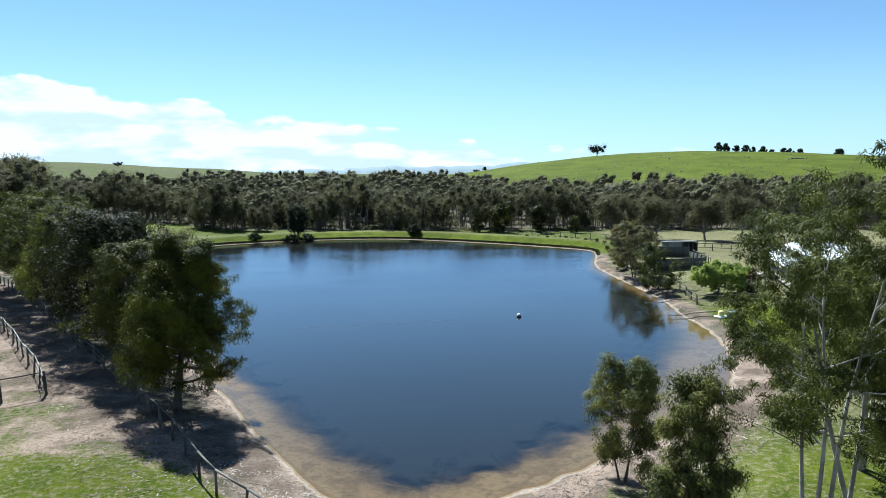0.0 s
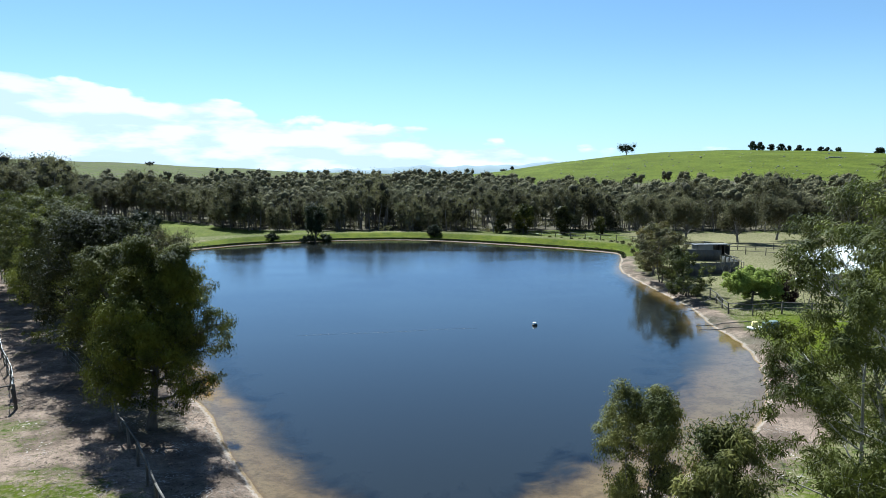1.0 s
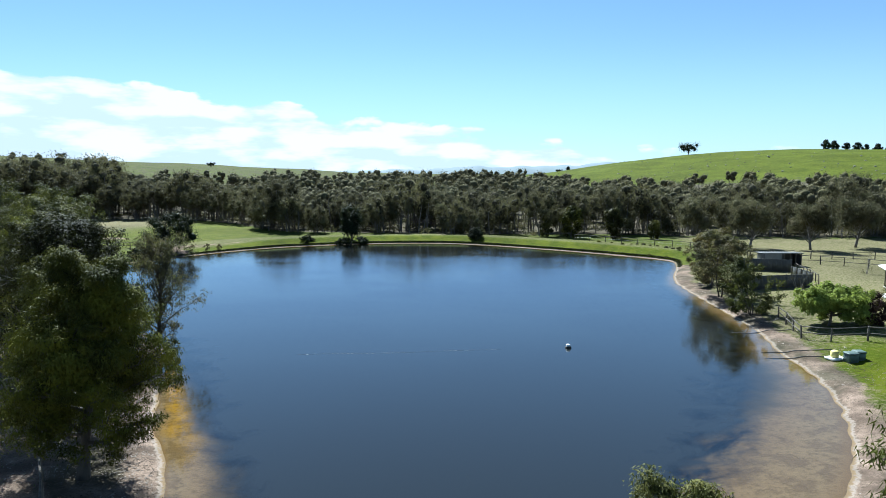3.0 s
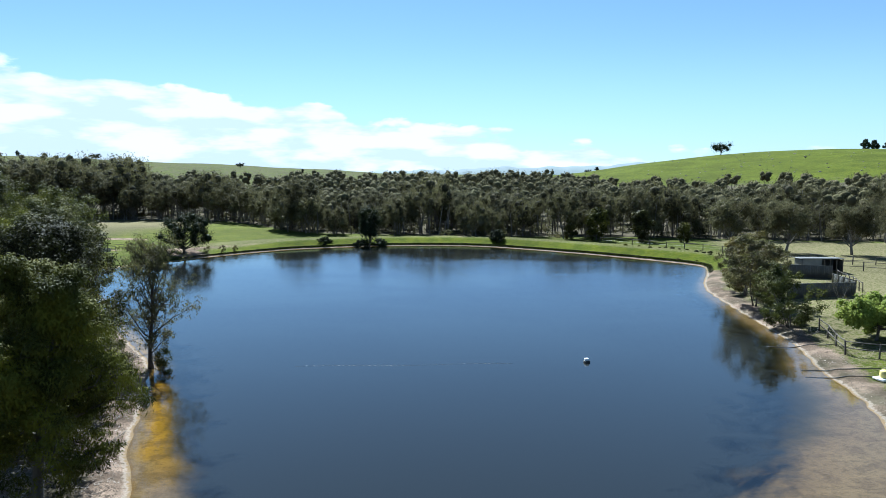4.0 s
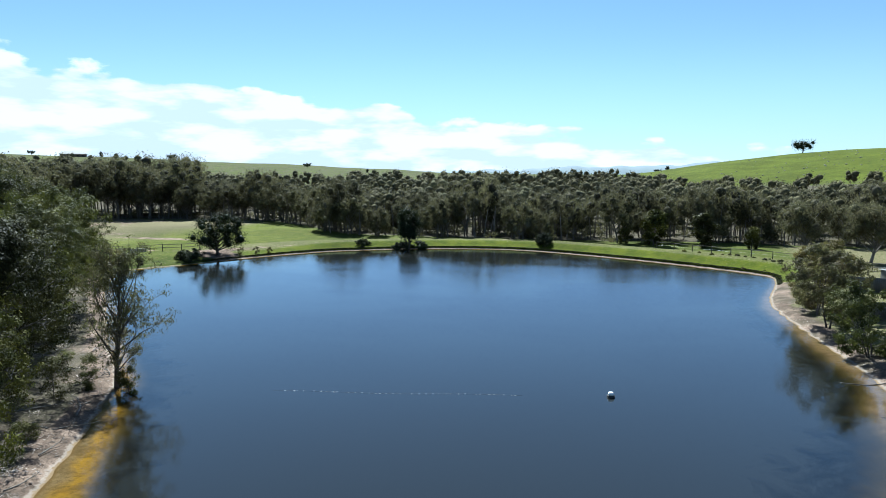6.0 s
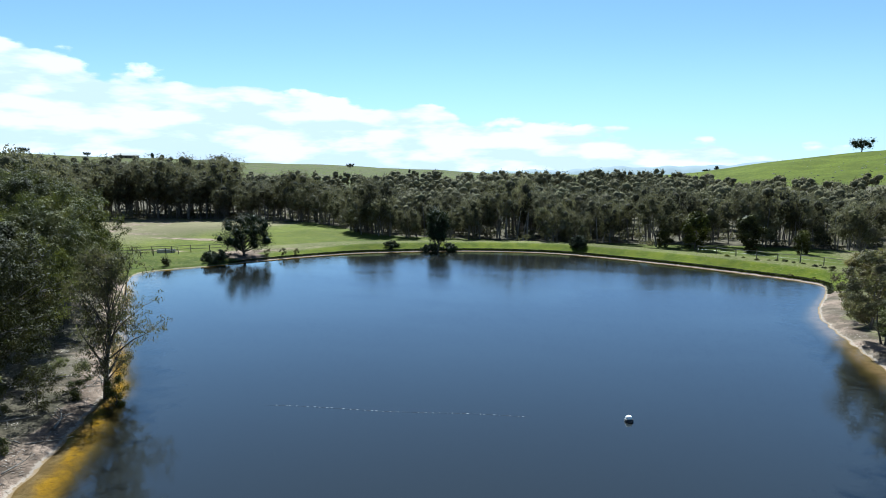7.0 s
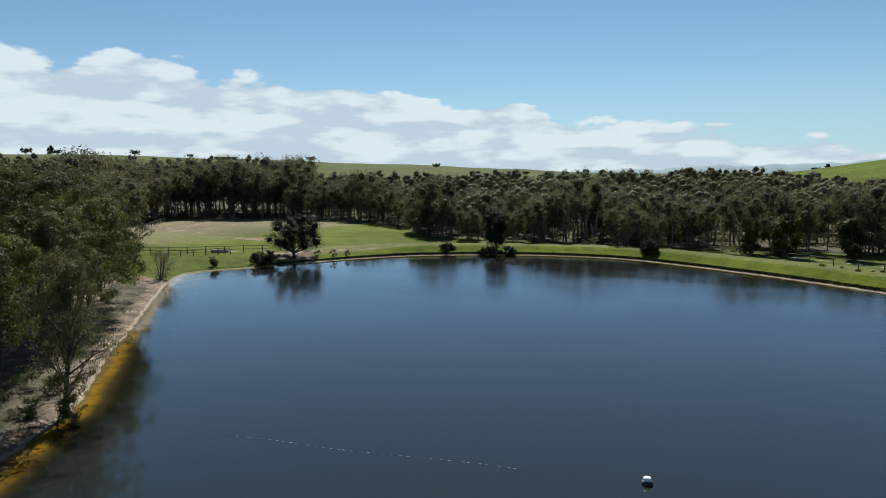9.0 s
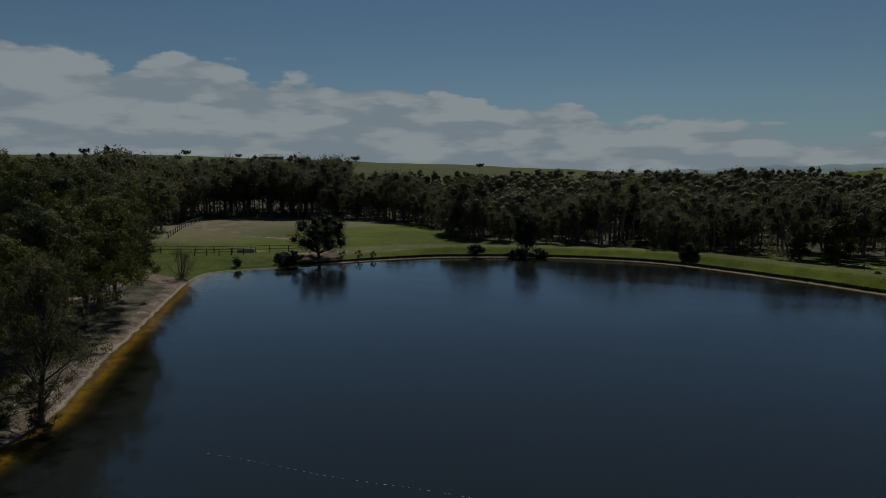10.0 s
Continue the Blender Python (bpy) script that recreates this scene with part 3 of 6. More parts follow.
def build_ground():
    inner = [-20, -14, -10, -7.5, -5.6, -4.2, -3.1, -2.2, -1.5, -0.9, -0.5, -0.2]
    outer = [0, 0.12, 0.25, 0.4, 0.55, 0.64, 0.7, 0.76, 0.84, 1.0, 1.25, 1.55, 1.9, 2.3, 2.75, 3.2, 3.7, 4.2, 4.8, 5.4, 6.1, 6.8, 7.6, 8.4, 9.3, 10.2]
    step = 1.0
    while outer[-1] < 4200:
        outer.append(outer[-1] + step)
        step *= 1.055
    ds = np.array(inner + outer)
    rad = np.linalg.norm(SHORELINE - CENTRE, axis=1)
    pts = CENTRE[None, None] + out_dir[None] * (rad[None] + ds[:, None])[..., None]
    k, n = len(ds), N_SHORE
    x, y = pts[..., 0].ravel(), pts[..., 1].ravel()
    sd = np.repeat(ds, n).astype(float)
    near = np.abs(sd) < 70
    sd[near] = shore_distance(x[near], y[near])
    z = land(x, y, sd)
    bag = Bag()
    i, j = np.meshgrid(np.arange(k - 1), np.arange(n), indexing="ij")
    q = np.stack([i * n + j, (i + 1) * n + j, (i + 1) * n + (j + 1) % n, i * n + (j + 1) % n], -1).reshape(-1, 4)
    bag.put(np.stack([x, y, z], 1), q[:, ::-1])
    # the middle of the bed in ever fewer facets
    r20 = np.linalg.norm(pts[0] - CENTRE, axis=1)
    ring = np.arange(n)
    extra = []
    for count, share in ((500, 0.82), (250, 0.62), (125, 0.42), (25, 0.22), (5, 0.07)):
        pick = np.arange(0, n, n // count)
        p = CENTRE + out_dir[pick] * (r20[pick] * share)[:, None]
        at = bag.n
        bag.v.append(np.c_[p, np.full(count, -3.2)])
        bag.n += count
        inner_ring = at + np.arange(count)
        g = len(ring) // count
        polys = [[*[ring[(i * g + q) % len(ring)] for q in range(g + 1)], inner_ring[(i + 1) % count], inner_ring[i]] for i in range(count)]
        bag.f.setdefault(g + 3, []).append(np.array(polys))
        ring = inner_ring
        extra.append(count)
    bag.f.setdefault(5, []).append(np.array([ring]))
    ob = structure("ground", bag, M_GROUND, "grassy farm ground with bare sandy shores around a pond", "ground", True)
    # what grows where
    fa, fb, we = line_side(x, y, FENCE_A), line_side(x, y, FENCE_B), line_side(x, y, WOOD_EDGE)
    far = smooth(y - 0.25 * np.abs(x + 14), 100, 118)
    d = np.hypot(x, y)
    dirt = np.zeros(len(x))
    dry = np.full(len(x), 0.25)
    lush = np.zeros(len(x))
    # left shore: bare under the trees, worn lane between the fences, patchy beyond
    inside = (fa < 0)                                       # between the fence and the water
    dirt = np.where((x < np.where(y < 32, 8, 2)) & (y < 96) & inside, 0.92 - 0.3 * smooth(sd, 1.5, 4.0) * smooth(-y, -36, -28), dirt)
    lane = (~inside) & (x < 8) & (y < 100) & ((x < 0) | (y < 40))
    dirt = np.where(lane, np.clip(0.86 - 0.05 * np.abs(fa), 0.42, 1), dirt)
    dirt = np.where(lane, dirt * (1 - 0.7 * smooth(-y, -32.5, -26) * smooth(-np.abs(fa), -13, -6)), dirt)
    dry = np.where(lane, 0.52, dry)
    lush = np.where(lane & (y < 34), 0.85 * smooth(-y, -33, -27), lush)
    dry = np.where(lane & (y < 29), 0.4, dry)
    # the grass behind the near strand
    back = smooth(sd, 4.5, 9) * smooth(-y, -27, -22.5) * inside * (x < 9)
    dirt = dirt * (1 - 0.75 * back)
    lush = lush + back * (0.8 - lush)
    dry = dry + back * (0.4 - dry)
    # near and right shore
    right = np.where(y < 40, smooth(x + 1.5 * np.sin(y * 0.55) + 0.7 * np.sin(y * 1.9), 0, 7), x > 2) * (y < 116)
    dirt = dirt + right * (np.clip(1.15 - sd / np.where(y < 45, 5.5, 3.6), 0, 1) - dirt)
    dry = dry + right * (0.6 - dry)
    lawn = np.exp(-(((x - 33) / 6.5) ** 2 + ((y - 58) / 8) ** 2)) + 0.4 * np.exp(-(((x - 19) / 7) ** 2 + ((y - 26) / 7) ** 2))
    lush = lush + right * (np.clip(lawn * 1.6, 0, 1) - lush)
    dry = dry - right * 0.45 * np.clip(lawn * 1.6, 0, 1)
    # dam wall: green slope, worn track on the crest
    wall = far * (sd < 14)
    dirt = dirt * (1 - far) + wall * (smooth(sd, 0.75, 0.55) * 0.95 + 0.34 * smooth(sd, 4.8, 5.6) * smooth(-sd, -8.2, -7.2))
    lush = lush * (1 - wall) + wall * (0.85 - 0.4 * smooth(sd, 4.0, 6.0))
    dry = dry * (1 - wall) + wall * (0.2 + 0.26 * smooth(sd, 3.4, 4.8))
    # paddock by the west end: green with brown scalds
    pad = smooth(-x, 50, 62) * smooth(y, 112, 126) * (we < 0)
    lush = np.maximum(lush, pad * 0.85 * smooth(x, -124, -88))
    dry = dry + pad * (0.1 + 0.4 * smooth(-x, 84, 120) + 0.36 * smooth(y, 162, 184) * smooth(-x, 88, 100))
    dirt = dirt + pad * (0.24 + 0.22 * smooth(-x, 112, 135))
    gate = np.exp(-(((x + 80) / 9) ** 2 + ((y - 120.5) / 1.6) ** 2)) + 1.0 * np.exp(-(((x + 91) / 9) ** 2 + ((y - 141.0) / 2.0) ** 2))
    gate = gate + 0.45 * np.exp(-(((x + 127) / 10) ** 2 + ((y - 151) / 7) ** 2)) + 0.5 * np.exp(-(((x + 110) / 6) ** 2 + ((y - 147) / 3) ** 2))
    dirt = dirt + pad * 0.55 * gate
    dirt = dirt + 0.75 * np.exp(-(((x + 61.5) / 5) ** 2 + ((y - 121.2) / 4) ** 2)) * (sd > 0.3)      # bare soil under the spreading tree
    # field behind the sheds
    field = smooth(x, 30, 40) * (we < 0) * (sd > 6)
    dry = np.maximum(dry, field * 0.66 * (1 - np.clip(lawn * 1.6, 0, 1)))
    wood = smooth(we, -2, 6) * smooth(-d, -520, -330)
    wood = np.where((x < -8) & (y < 92) & inside, 0.5 * smooth(sd, 0.8, 2.4) + 0.14 * smooth(y, 42, 50), wood)
    strand = right * smooth(y, 44, 52) * (1 - smooth(sd, 2.0, 4.6)) * (sd > 0)
    wood = np.maximum(wood, 0.46 * strand)
    # pasture on the hills
    hill = smooth(d, 330, 480)
    east = smooth(np.arctan2(x, y), radians(-8), radians(2))
    lush = lush * (1 - hill) + hill * 0.62 * east
    dry = dry * (1 - hill) + hill * (0.12 - 0.1 * east)
    dirt = dirt * (1 - hill)
    wood = wood + hill * (1 - east) * 0.46
    lush = np.where(sd < 0, smooth(-x, 12, 19), lush)
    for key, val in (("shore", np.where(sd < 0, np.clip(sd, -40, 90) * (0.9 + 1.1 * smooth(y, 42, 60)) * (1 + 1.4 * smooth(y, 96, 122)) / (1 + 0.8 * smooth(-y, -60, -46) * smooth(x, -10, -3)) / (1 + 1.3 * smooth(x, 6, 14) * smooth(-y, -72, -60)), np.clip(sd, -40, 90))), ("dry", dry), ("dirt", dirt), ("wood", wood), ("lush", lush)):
        full = np.append(val, np.full(sum(extra), -30.0 if key == "shore" else 0.0)).astype(np.float32)
        ob.data.attributes.new(key, "FLOAT", "POINT").data.foreach_set("value", full)
    return ob


build_ground()

# the pond: one flat sheet, a little wider than the waterline so that the strand cuts it
STEP = 1.5
xs, ys = np.arange(-72, 39, STEP), np.arange(18, 157, STEP)
gx, gy = np.meshgrid(xs, ys, indexing="ij")
wet = (shore_distance(gx.ravel(), gy.ravel()) < 1.0).reshape(gx.shape)
bag = Bag()
bag.put(np.stack([gx.ravel(), gy.ravel(), np.zeros(gx.size)], 1),
        [(i * len(ys) + j, (i + 1) * len(ys) + j, (i + 1) * len(ys) + j + 1, i * len(ys) + j + 1) for i in range(len(xs) - 1) for j in range(len(ys) - 1) if wet[i:i + 2, j:j + 2].any()])
pond = structure("water", bag, M_WATER, "dark blue pond water with light ripples", "water")
px_, py_ = gx.ravel(), gy.ravel()
shelf = shore_distance(px_, py_) * (1 - 0.5 * smooth(px_, 2, 13) * smooth(-py_, -70, -58))          # a wide shelf in the south-east
pond.data.attributes.new("shore", "FLOAT", "POINT").data.foreach_set("value", shelf.astype(np.float32))


def far_ridge(name, material, dist, base, amp, seed, a0, a1, label):
    r = np.random.default_rng(seed)
    az = np.radians(np.linspace(a0, a1, 400))
    h = base + sum(amp / (k + 1) * np.sin(az * f + r.uniform(0, 6.3)) for k, f in enumerate((5, 9, 17, 31, 57, 103, 190)))
    bag = Bag()
    rows = [(0.0, -30.0, 0), (120.0, 0.55, 1), (300.0, 1.0, 1), (700.0, 0.6, 1), (900.0, -30.0, 0)]
    for dd, s, on in rows:
        rr = dist + dd
        bag.v.append(np.stack([rr * np.sin(az), rr * np.cos(az), h * s if on else np.full(len(az), s)], 1))
    n = len(az)
    bag.n = n * len(rows)
    bag.f[4] = [np.array([(i * n + j, i * n + j + 1, (i + 1) * n + j + 1, (i + 1) * n + j) for i in range(len(rows) - 1) for j in range(n - 1)])]
    return structure(name, bag, material, label, "backdrop", True)


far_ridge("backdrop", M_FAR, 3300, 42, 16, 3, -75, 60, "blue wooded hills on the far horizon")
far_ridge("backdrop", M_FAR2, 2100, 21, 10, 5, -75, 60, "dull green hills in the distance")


# ---- trees ----
def bend(r, start, direction, length, k, wobble, lift):
    """A wavering line of k points from start."""
    d = np.asarray(direction, float) / np.linalg.norm(direction)
    pts, p = [np.asarray(start, float)], np.asarray(start, float)
    for _ in range(k - 1):
        d = d + r.normal(0, wobble, 3) + np.array([0, 0, lift])
        d /= np.linalg.norm(d)
        p = p + d * length / (k - 1)
        pts.append(p)
    return np.array(pts)


def along(path, f):
    i = min(max(f, 0), 0.999) * (len(path) - 1)
    a = int(i)
    return path[a] * (1 - i + a) + path[a + 1] * (i - a)


def skeleton_of(r, height, width, first, limbs, twigs, shoots, girth, stems=1, lift=0.06, shape=0.55, open_up=25, limb_sides=5, lean=0.05, light=False):
    """Stems of a tree, its limbs with their twigs and shoots, each as tubes, and the places where leaves hang."""
    trunks, boughs, spots = [], [], []
    for s in range(stems):
        a0 = r.uniform(0, 6.3) + s * 6.283 / stems
        tilt = lean if stems == 1 else 0.16 + 0.10 * r.random()
        h = height * (0.93 if s == 0 else r.uniform(0.72, 0.95))
        trunk = bend(r, (0.12 * math.cos(a0) * (stems > 1), 0.12 * math.sin(a0) * (stems > 1), -0.35), (tilt * math.cos(a0), tilt * math.sin(a0), 1), h, 9, 0.05, 0.02)
        g = girth * (1.0 if stems == 1 else 0.72)
        rad = g * np.linspace(1, 0.12, 9) ** 0.9
        rad[0] *= 1.45
        wood = Bag()
        wood.tube(trunk, rad, 8)
        trunks.append(wood)
        m = max(2, limbs // stems)
        for i in range(m):
            f = first + (0.97 - first) * (i + r.uniform(-0.25, 0.25)) / max(1, m - 1)
            f = min(max(f, first), 0.97)
            at = along(trunk, f)
            w = max(0.28, 1 - abs((f - shape) / 0.62) ** 2.2)
            a = i * 2.4 + r.uniform(-0.5, 0.5) + s * 1.7
            if stems > 1 and r.random() < 0.5:
                a = a0 + r.normal(0, 0.8)
            e = radians(open_up + 48 * (f - first) / (1 - first) + r.uniform(-12, 12))
            l1 = width / 2 * w * r.uniform(0.72, 1.12)
            limb = bend(r, at, (math.cos(a) * math.cos(e), math.sin(a) * math.cos(e), math.sin(e)), l1, 6, 0.13, lift)
            g1 = g * (0.44 - 0.22 * f) * (0.6 + 0.4 * w)
            bough = Bag()
            bough.tube(limb, g1 * np.linspace(1, 0.25, 6), limb_sides, False)
            for j in range(twigs):
                q = along(limb, r.uniform(0.3, 1.0) if j else 1.0)
                d2 = (limb[-1] - limb[0]) / l1 + r.normal(0, 0.62, 3)
                l2 = l1 * r.uniform(0.20, 0.40) + 0.2
                twig = bend(r, q, d2, l2, 4, 0.2, 0.02)
                if not light:
                    bough.tube(twig, g1 * 0.34 * np.linspace(1, 0.3, 4), 4 if limb_sides > 4 else 3, False)
                spots.append(twig[-1])
                for _ in range(shoots):
                    q3 = along(twig, r.uniform(0.2, 1))
                    d3 = (twig[-1] - twig[0]) / l2 + r.normal(0, 0.8, 3)
                    l3 = l2 * r.uniform(0.35, 0.65)
                    shoot = bend(r, q3, d3, l3, 3, 0.2, -0.06)
                    if limb_sides > 4 and not light:
                        bough.tube(shoot, g1 * 0.13 * np.linspace(1, 0.35, 3), 3, False)
                    spots.append(shoot[-1])
            boughs.append(bough)
    return trunks, boughs, np.array(spots)


def joined(bags):
    out = Bag()
    for b in bags:
        for k, fs in b.f.items():
            out.f.setdefault(k, []).extend(f + out.n for f in fs)
        out.v.extend(b.v)
        out.n += b.n
    return out


def hang_leaves(bag, r, spots, per, spread, length, width, droop=0.9, flat=0.75, facing=0.75, simple=False):
    """Leaves hung about each spot in a loose tuft, most of them turned outward."""
    n = len(spots) * per
    heart = spots.mean(axis=0)
    c = np.repeat(spots, per, axis=0)
    size = np.repeat(r.uniform(0.55, 1.25, len(spots)), per)[:, None]
    u = r.normal(0, 1, (n, 3))
    u /= np.linalg.norm(u, axis=1)[:, None]
    p = c + u * (1.55 * r.random((n, 1)) ** 0.45) * size * np.array([spread, spread, spread * flat])
    a = r.normal(0, 1, (n, 3)) * np.array([1, 1, 0.7]) + np.array([0, 0, -droop])
    away = p - heart + np.array([0, 0, 0.6])
    away /= np.linalg.norm(away, axis=1)[:, None] + 1e-9
    face = facing * (u + 0.9 * away) + r.normal(0, 0.38, (n, 3))
    face /= np.linalg.norm(face, axis=1)[:, None] + 1e-9
    a -= face * (a * face).sum(axis=1)[:, None] * 0.8
    a /= np.linalg.norm(a, axis=1)[:, None]
    s = np.cross(a, face)
    s /= np.linalg.norm(s, axis=1)[:, None] + 1e-9
    u = np.cross(s, a)
    l = (length * r.uniform(0.65, 1.3, n))[:, None]
    w = (width * r.uniform(0.7, 1.25, n))[:, None]
    if simple:
        v = np.stack([p - s * w / 2, p + s * w / 2 + a * l * 0.15, p + a * l], 1)
        bag.put(v.reshape(-1, 3), np.arange(n * 3).reshape(n, 3))
        return
    mid = p + a * l * 0.42 + u * w * 0.18
    v = np.stack([p, mid + s * w / 2, p + a * l - u * l * 0.08, mid - s * w / 2], 1)
    q = np.arange(n * 4).reshape(n, 4)
    bag.put(v.reshape(-1, 3), q)


def tree(name, x, y, label, category, seed, height, width, first, limbs, twigs, shoots, girth, leaf, leaves, per, spread, length, lwidth, bark_m,
         group="", droop=0.9, rz=0.0, sink=0.0, split=False, simple=False, fill=0, **kw):
    r = np.random.default_rng(seed)
    trunks, boughs, spots = skeleton_of(r, height, width, first, limbs, twigs, shoots, girth, **kw)
    if fill:
        # smaller sprays that close the crown to an egg, with a few windows left open
        f = first + (1.0 - first) * r.random(fill)
        a, q = r.uniform(0, 6.283, fill), 0.42 + 0.56 * r.random(fill) ** 0.6
        w = np.maximum(0.2, 1 - np.abs((f - kw.get("shape", 0.55)) / 0.62) ** 2.2) * width / 2 * 1.04
        more = np.stack([q * w * np.cos(a), q * w * np.sin(a), f * height * 0.99], 1)
        gap = np.sin(more[:, 0] * 1.7 + seed) + np.sin(more[:, 1] * 1.9 + 2) + np.sin(more[:, 2] * 1.5 + a)
        spots = np.concatenate([spots, more[gap > -0.35]])
    root = thing(name, x, y, gz(x, y) - sink, label, category, group, rz)
    for t in trunks:
        part("trunk", t, bark_m, root, "", True)
    if split:
        for b in boughs:
            part("limb", b, bark_m, root, "", True)
    else:
        tagged(part("branchwork", joined(boughs), bark_m, root, "", True), kind="stuff")
    crown = Bag()
    hang_leaves(crown, r, spots, per, spread, length, lwidth, droop, simple=simple)
    part("crown", crown, leaf, root, leaves)
    return root


ICO = np.array([(0, 0, 1)] + [(0.894 * math.cos(radians(72 * k)), 0.894 * math.sin(radians(72 * k)), 0.447) for k in range(5)] + [(0.894 * math.cos(radians(72 * k + 36)), 0.894 * math.sin(radians(72 * k + 36)), -0.447) for k in range(5)] + [(0, 0, -1)])
ICO_F = np.array([(0, 1 + k, 1 + (k + 1) % 5) for k in range(5)] + [(1 + k, 6 + k, 1 + (k + 1) % 5) for k in range(5)] + [(1 + (k + 1) % 5, 6 + k, 6 + (k + 1) % 5) for k in range(5)] + [(11, 6 + (k + 1) % 5, 6 + k) for k in range(5)])


def clump_leaves(bag, core, r, centres, radii, per, length, width, droop=0.7, hull=0.6):
    """Billows of foliage: drooping leaves over each billow, and the dense leaf mass inside it."""
    k = len(centres)
    c, rad = np.repeat(centres, per, axis=0), np.repeat(radii, per, axis=0)
    n = k * per
    u = r.normal(0, 1, (n, 3))
    u[:, 2] += 0.25
    u /= np.linalg.norm(u, axis=1)[:, None]
    lobes = 1 + 0.16 * np.sin(u[:, :1] * 5 + c[:, :1] * 3) + 0.14 * np.sin(u[:, 1:2] * 6 + c[:, 1:2] * 2) + 0.10 * np.sin(u[:, 2:] * 7 + c[:, 2:])
    p = c + u * rad * lobes * (0.6 + 0.5 * r.random((n, 1)))
    face = u + r.normal(0, 0.6, (n, 3))
    face /= np.linalg.norm(face, axis=1)[:, None]
    a = r.normal(0, 0.55, (n, 3)) + np.array([0, 0, -droop])
    a -= face * (a * face).sum(axis=1)[:, None] * 0.85
    a /= np.linalg.norm(a, axis=1)[:, None] + 1e-9
    side = np.cross(a, face)
    side /= np.linalg.norm(side, axis=1)[:, None] + 1e-9
    l, w = (length * r.uniform(0.6, 1.35, n))[:, None], (width * r.uniform(0.7, 1.3, n))[:, None]
    bag.put(np.stack([p - side * w / 2, p + side * w / 2 + a * l * 0.12, p + a * l], 1).reshape(-1, 3), np.arange(n * 3).reshape(n, 3))
    h = centres[:, None] + ICO[None] * radii[:, None] * hull * r.uniform(0.8, 1.1, (k, 12, 1))
    core.put(h.reshape(-1, 3), (np.arange(k)[:, None, None] * 12 + ICO_F[None]).reshape(-1, 3))


def billows(r, height, width, first, k, size, top=0.55):
    """Centres and radii of the billows of a crown: a ragged dome, widest at the share top of its height."""
    lo, hi = height * first + size * 0.5, height - size * 0.8
    reach = width / 2 - size * 0.75
    out = []
    for i in range(k):
        f = (i + r.random()) / k
        z = lo + (hi - lo) * f
        g = (z / height - top) / (1.05 - top if z / height > top else top)
        w = reach * max(0.25, 1 - abs(g) ** 3.0)
        a = i * 2.4 + r.uniform(-0.6, 0.6)
        q = 0.25 + 0.75 * r.random() ** 0.6
        out.append((w * q * math.cos(a), w * q * math.sin(a), z))
    rad = size * r.uniform(0.7, 1.2, (k, 1)) * r.uniform(0.8, 1.2, (k, 3))
    return np.array(out), rad


def billow_tree(name, x, y, label, seed, height, width, first, k, size, girth, leaf, core_m, bark_m, per, length, lwidth, group="", top=0.55, stems=1, droop=0.7, leaves="", lean=0.06):
    """A gum seen from afar: bare stem, limbs that rise to the billows of its crown."""
    r = np.random.default_rng(seed)
    root = thing(name, x, y, gz(x, y) - 0.05, label, "tree", group)
    c, rad = billows(r, height, width, first, k, size, top)
    limbs = Bag()
    trunks = []
    for q in range(stems):
        a = r.uniform(0, 6.3)
        t = bend(r, (0.2 * math.cos(a) * (stems > 1), 0.2 * math.sin(a) * (stems > 1), -0.3), ((lean + 0.12 * (stems > 1)) * math.cos(a), (lean + 0.12 * (stems > 1)) * math.sin(a), 1), height * 0.88, 8, 0.06, 0.02)
        b = Bag()
        b.tube(t, girth * np.linspace(1, 0.18, 8), 7)
        trunks.append(t)
        part("trunk", b, bark_m, root, "", True)
    for j, p in enumerate(c):
        t = trunks[j % stems]
        f = min(max((p[2] / height - 0.24), 0.16), 0.85)
        o = along(t, f)
        m = (o + p) / 2 + np.array([0, 0, -0.2])
        limbs.tube([o, m, p], girth * np.array([0.42, 0.3, 0.14]), 4, False)
    tagged(part("branchwork", limbs, bark_m, root, "", True), kind="stuff")
    leafage, core = Bag(), Bag()
    clump_leaves(leafage, core, r, c, rad, per, length, lwidth, droop, 0.5)
    part("crown", leafage, leaf, root, leaves)
    part("inner_crown", core, core_m, root)
    return root


def again(ob, x, y, size, rz, label="", tall=1.0):
    c = copy_thing(ob, pose(x, y, gz(x, y) - 0.05, 0, 0, rz))
    c.scale = (size, size, size * tall)
    return tagged(c, label)


# the row of dense gums along the west shore
ROW = "gums along the west shore"
tree("gum_tree", -17.0, 36.9, "dense dark green gum tree on the bare bank beside the fence", "tree", 11, 11.2, 6.3, 0.2, 38, 7, 4, 0.27, M_LEAF_GUM, "dense drooping dark green leaves", 66, 0.33, 0.2, 0.058, M_BARK_DARK, ROW, simple=True, fill=700, droop=1.4, open_up=-2, shape=0.33, split=True)
gum_b = tree("gum_tree", -27.6, 49.6, "tall dense gum tree with dark trunk on the west bank", "tree", 12, 11.2, 8.0, 0.3, 28, 6, 3, 0.25, M_LEAF_GUM, "dense drooping dark green leaves", 44, 0.36, 0.22, 0.085, M_BARK_DARK, ROW, simple=True, fill=520, open_up=10, shape=0.42, split=True)
gum_c = tree("gum_tree", -51.0, 76.6, "tall spreading gum tree with olive crown near the fence", "tree", 13, 11.6, 9.6, 0.36, 26, 5, 3, 0.3, M_LEAF_OLIVE, "dense olive green leaves", 44, 0.4, 0.28, 0.1, M_BARK_DARK, ROW, fill=420, open_up=6, shape=0.5, light=True, split=True, simple=True)
